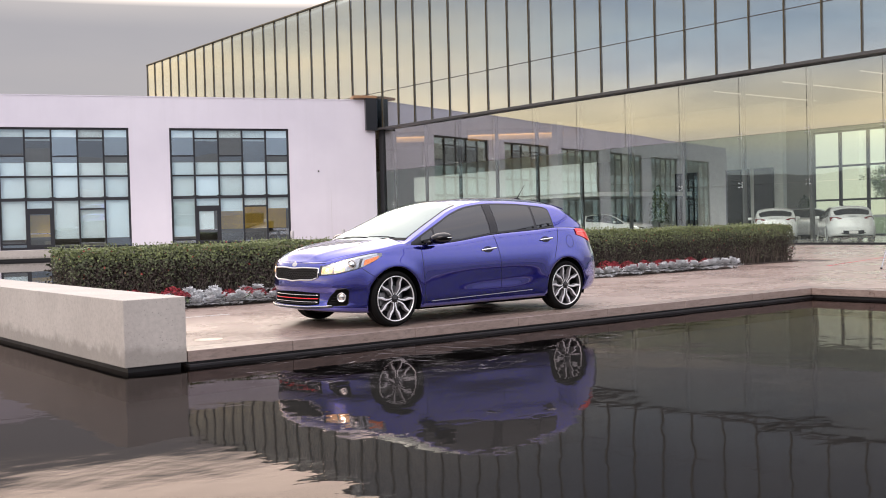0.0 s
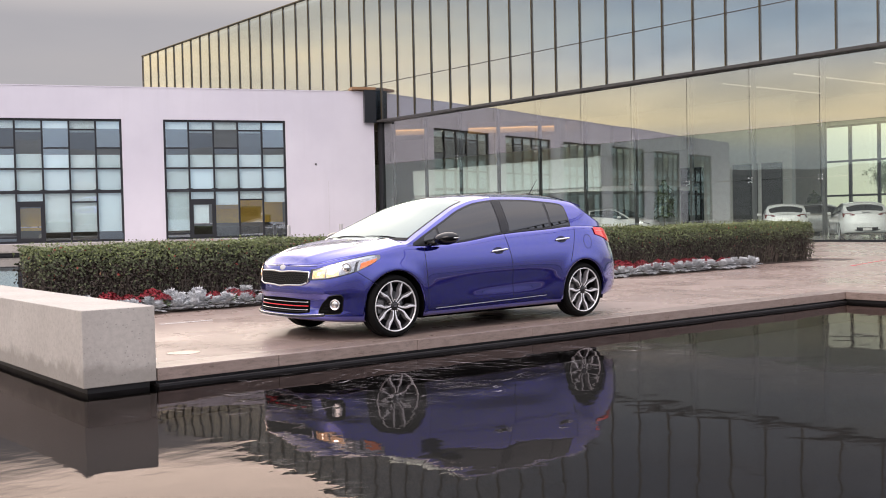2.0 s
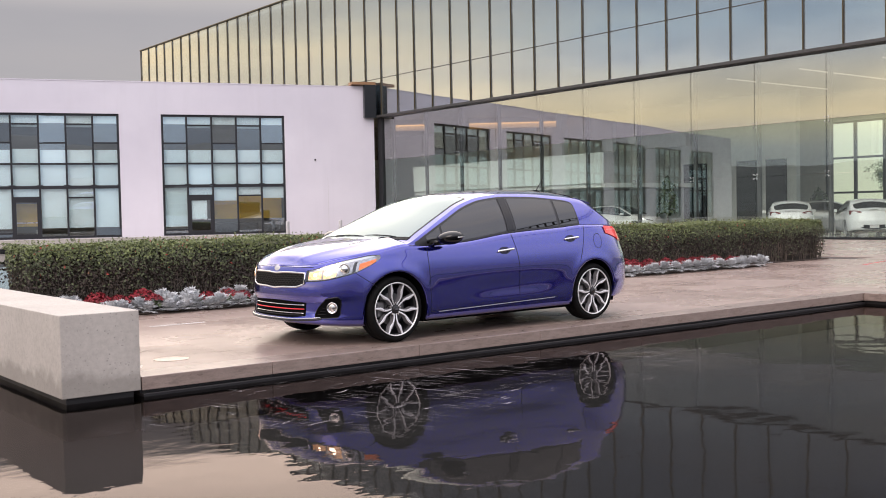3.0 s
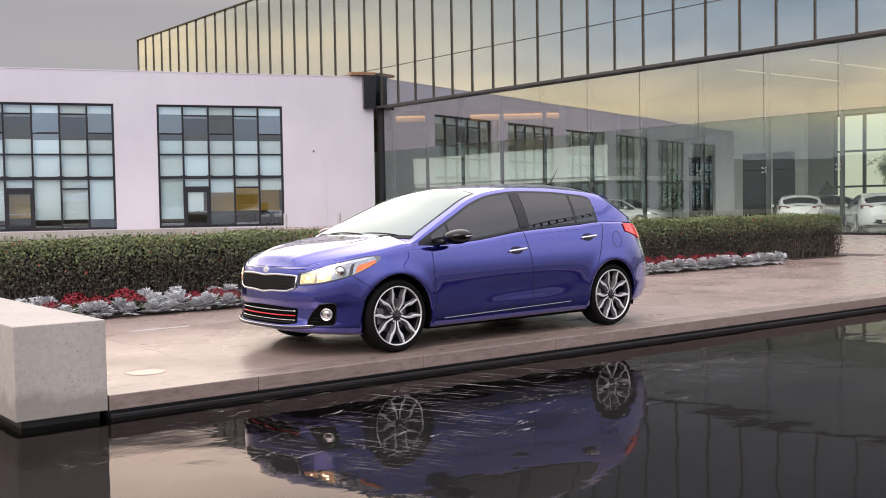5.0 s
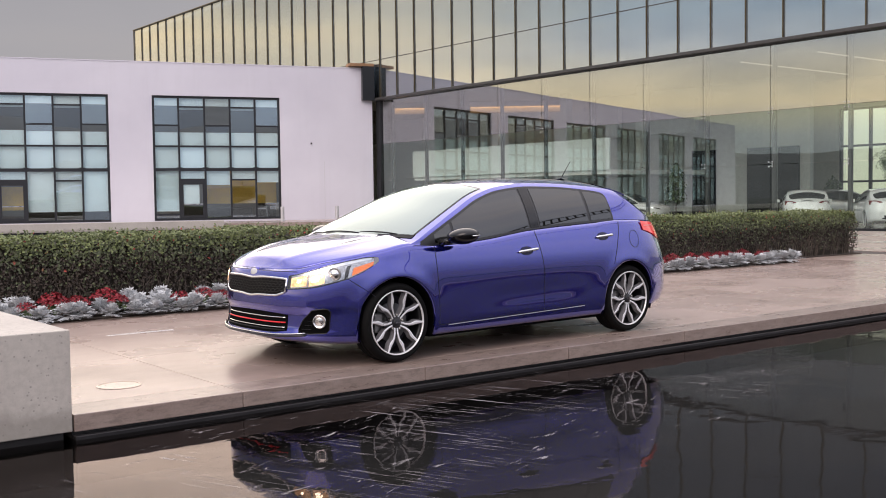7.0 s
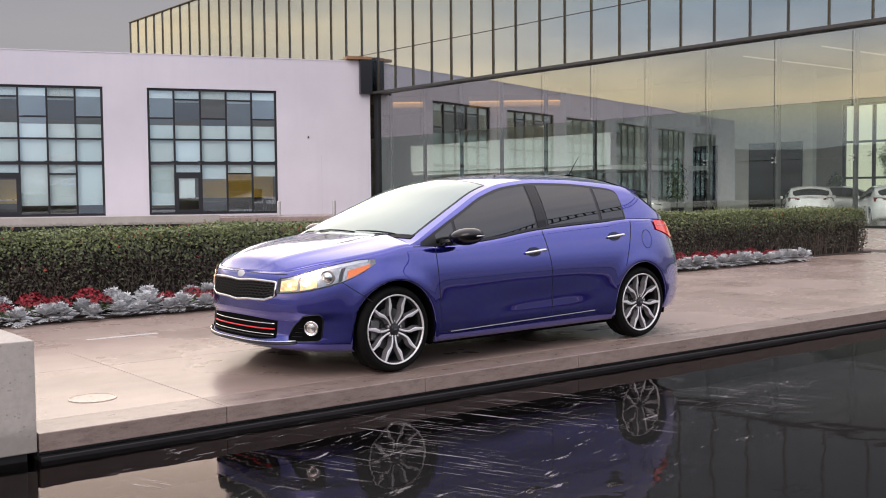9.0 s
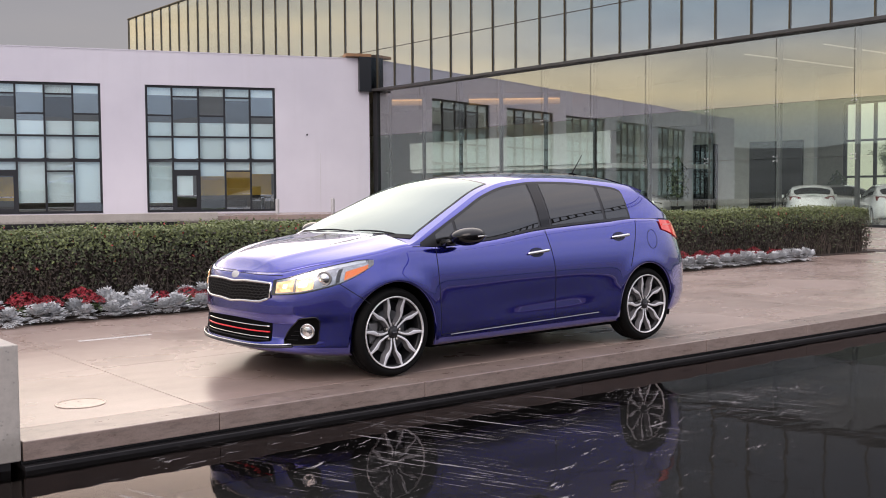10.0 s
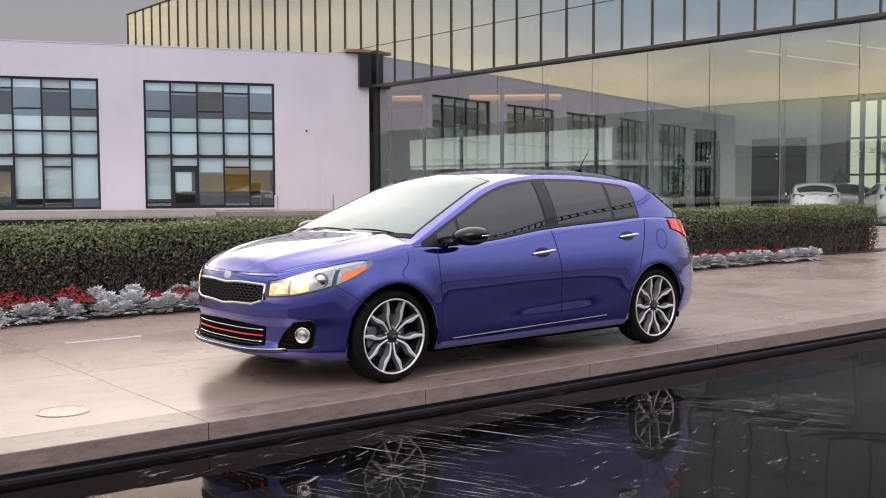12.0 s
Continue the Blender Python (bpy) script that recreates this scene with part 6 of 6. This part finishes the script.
# ---- a camera tripod waiting on the plaza ----
def tripod(x, y):
    t = thing("tripod", pose(x, y, 0, 0, 0, 25), "black camera tripod standing on the paving", "tripod")
    for k in range(3):
        a = 2 * math.pi * k / 3 + 0.4
        c_, s_ = math.cos(a), math.sin(a)
        leg = part("leg", tube(bmesh.new(), [(0.05 * c_, 0.05 * s_, 1.35), (0.28 * c_, 0.28 * s_, 0.70)], 0.020, 8), M["black"], t)
        part("lower_tube", tube(bmesh.new(), [(0.27 * c_, 0.27 * s_, 0.74), (0.55 * c_, 0.55 * s_, 0.02)], 0.013, 8), M["steel"], leg)
        part("foot", lathe(bmesh.new(), [(0.02, 0), (0.022, 0.03), (0.012, 0.035)], 10, pose(0.555 * c_, 0.555 * s_, 0)), M["black"], leg, "black rubber foot")
    part("head", boxes((-0.06, 0.06, -0.06, 0.06, 1.34, 1.46), (-0.04, 0.04, -0.09, 0.09, 1.46, 1.50), bevel=0.01), M["black"], t)


tripod(13.55, 1.78)


def roof_frame():
    """An open lattice of slanted bars on tall posts, carrying on the lobby's roofline."""
    t = thing("lattice_roof_frame", pose(FX, -36, 0), "tall open lattice of dark slanted steel bars beyond the pool", "canopy", kind="structure")
    part("rail", boxes((-0.1, 0.1, 0, 37.59, 15.95, 16.06)), M["frame"], t)
    part("rail", boxes((-0.1, 0.1, 0, 37.59, 14.80, 14.90)), M["frame"], t)
    part("post", boxes((-0.1, 0.1, 0, 0.2, -0.6, 14.80)), M["frame"], t)
    me = finish("bar", boxes((-0.04, 0.04, -0.035, 0.035, -0.60, 0.60)), M["frame"])
    for k in range(64):
        b = new("bar", me)
        b.parent = t
        b.matrix_basis = pose(0, 0.50 + 0.575 * k, 15.42, -24)


roof_frame()


# ---- distance: hills, trees ----
def hills():
    """A ring of low ridges round the place, far off."""
    rows = []
    n = 260
    for i in range(n + 1):
        a = radians(60 + 310 * i / n)                    # from the north round by the west and south to the east
        row = []
        for d, f in ((420, 0.0), (520, 0.35), (640, 0.8), (760, 1.0), (900, 0.6)):
            h = 30 + 22 * noise.noise(Vector((a * 3.1, 0, d * 0.004))) + 9 * noise.noise(Vector((a * 9, 1.7, d * 0.01))) + 3 * noise.noise(Vector((a * 31, 4, d * 0.03)))
            row.append((d * math.cos(a), d * math.sin(a), -0.6 + f * max(4.0, h)))
        rows.append(row)
    ob = part("hills", sheet(bmesh.new(), rows), M["hill"], None, "", True)
    tagged(ob, "low hazy brown hills along the horizon", "hills", kind="structure")


hills()
TREE_LEAF = leaf_material("olive_tree_leaf", (0.035, 0.055, 0.016), (0.10, 0.13, 0.04), 0.6)
BARK = plain("grey_bark", (0.10, 0.085, 0.07), 0.9, vary=0.3, scale=8)


def tree(x, y, h, seed):
    r = random.Random(seed)
    t = thing("tree", pose(x, y, -0.6), "leafy olive-green tree standing beyond the showroom", "tree", "trees beyond the lobby")
    tr = bmesh.new()
    tube(tr, [(0, 0, 0), (0.1, 0, h * 0.25), (0.05, 0.1, h * 0.5)], [0.22, 0.17, 0.10], 8)
    tips = []
    for k in range(9):
        a, u = 2.4 * k + r.uniform(-0.3, 0.3), r.uniform(0.28, 0.5)
        end = Vector((math.cos(a) * h * r.uniform(0.18, 0.34), math.sin(a) * h * r.uniform(0.18, 0.34), h * r.uniform(0.55, 0.95)))
        tube(tr, [(0.07, 0.04, h * u), end * 0.55 + Vector((0, 0, h * 0.18)), end], [0.09, 0.05, 0.02], 6)
        tips.append(end)
    part("trunk", tr, BARK, t)
    verts, faces = [], []
    for e in tips:
        for _ in range(13):
            c_ = e + Vector((r.gauss(0, 1), r.gauss(0, 1), r.gauss(0, 0.7))) * h * 0.085
            for _ in range(26):
                p = c_ + Vector((r.gauss(0, 1), r.gauss(0, 1), r.gauss(0, 0.8))) * h * 0.035
                leaf(verts, faces, p, Vector((r.uniform(-1, 1), r.uniform(-1, 1), 0.7)), h * r.uniform(0.016, 0.026), r.uniform(0, 6.3))
    ob = new("crown", leaves_mesh("crown", verts, faces, TREE_LEAF))
    ob.parent = t
    return t


first_tree = [tree(128, 38, 6.5, 21), tree(136, 20, 7.5, 22)]
for k in range(12):
    src = first_tree[k % 2]
    copy_thing(src, pose(126 + rng.uniform(0, 20), -2 + 6.2 * k + rng.uniform(-2, 2), -0.6, 0, 0, rng.uniform(0, 360)))
tagged(part("lawn", boxes((47, 240, -90, 140, -0.59, -0.05)), M["grass"]), "mown lawn behind the showroom", "lawn", kind="structure")


# ---- paving slabs, last ----
def paving():
    rr = random.Random(5)
    meshes = {}

    def slab(x0, x1, y0, y1, material, name="slab"):
        w, d = round(x1 - x0 - 0.006, 3), round(y1 - y0 - 0.006, 3)
        key = (w, d, material.name)
        if key not in meshes:
            meshes[key] = finish(name, boxes((0, w, 0, d, -0.05, 0.0), bevel=0.003), material)
        ob = new(name, meshes[key])
        ob.matrix_basis = pose(x0 + 0.003, y0 + 0.003, -0.0008 * rr.random())
        ob.parent = pavement
    step = 1.52
    xs = [-2.6, -1.48] + [-1.48 + step * k for k in range(1, 20)]
    xs = [x for x in xs if x < 27.9] + [27.9]
    # field slabs behind the coping
    for a, b in zip(xs, xs[1:]):
        for y0, y1 in ((0.34, 2.02), (2.02, 3.70), (3.70, 4.99)):
            slab(a, b, y0, y1, M["paving"])
    for a, b in zip([x for x in xs if x > 16], [x for x in xs if x > 16][1:]):
        for k in range(8):
            slab(a, b, 4.99 + 1.68 * k, 4.99 + 1.68 * (k + 1), M["paving"])
    for a, b in zip([x for x in xs if x > 8.5], [x for x in xs if x > 8.5][1:]):
        for k in range(2):
            slab(a, b, 0.34 - 1.68 * (k + 1), 0.34 - 1.68 * k, M["paving"])
    for a, b in zip([12.56] + [x for x in xs if 12.6 < x < 15.6], [x for x in xs if 12.6 < x < 15.6] + [15.72]):
        slab(a, b, 4.99, 5.515, M["paving"])
    # coping stones along the water, about 10 cm thick
    cm = {}

    def stone(x0, x1, y0, y1):
        key = (round(x1 - x0, 3), round(y1 - y0, 3))
        if key not in cm:
            cm[key] = finish("coping_stone", boxes((0, key[0] - 0.004, 0, key[1] - 0.004, -0.105, 0.0), bevel=0.005), M["coping"])
        ob = new("coping_stone", cm[key])
        ob.matrix_basis = pose(x0 + 0.002, y0 + 0.002, 0.0004)
        ob.parent = pavement
    edge = [x for x in xs if x < KERB_X - 0.4] + [KERB_X + 0.34]
    for a, b in zip(edge, edge[1:]):
        stone(a, b, 0.0, 0.34)
    for k in range(12):
        stone(KERB_X, KERB_X + 0.34, -1.52 * (k + 1), -1.52 * k)
    x2 = [x for x in xs if x > 8.5][0]
    if x2 - KERB_X - 0.34 > 0.02:
        for k in range(2):
            slab(KERB_X + 0.34, x2, 0.34 - 1.68 * (k + 1), 0.34 - 1.68 * k, M["paving"])



paving()
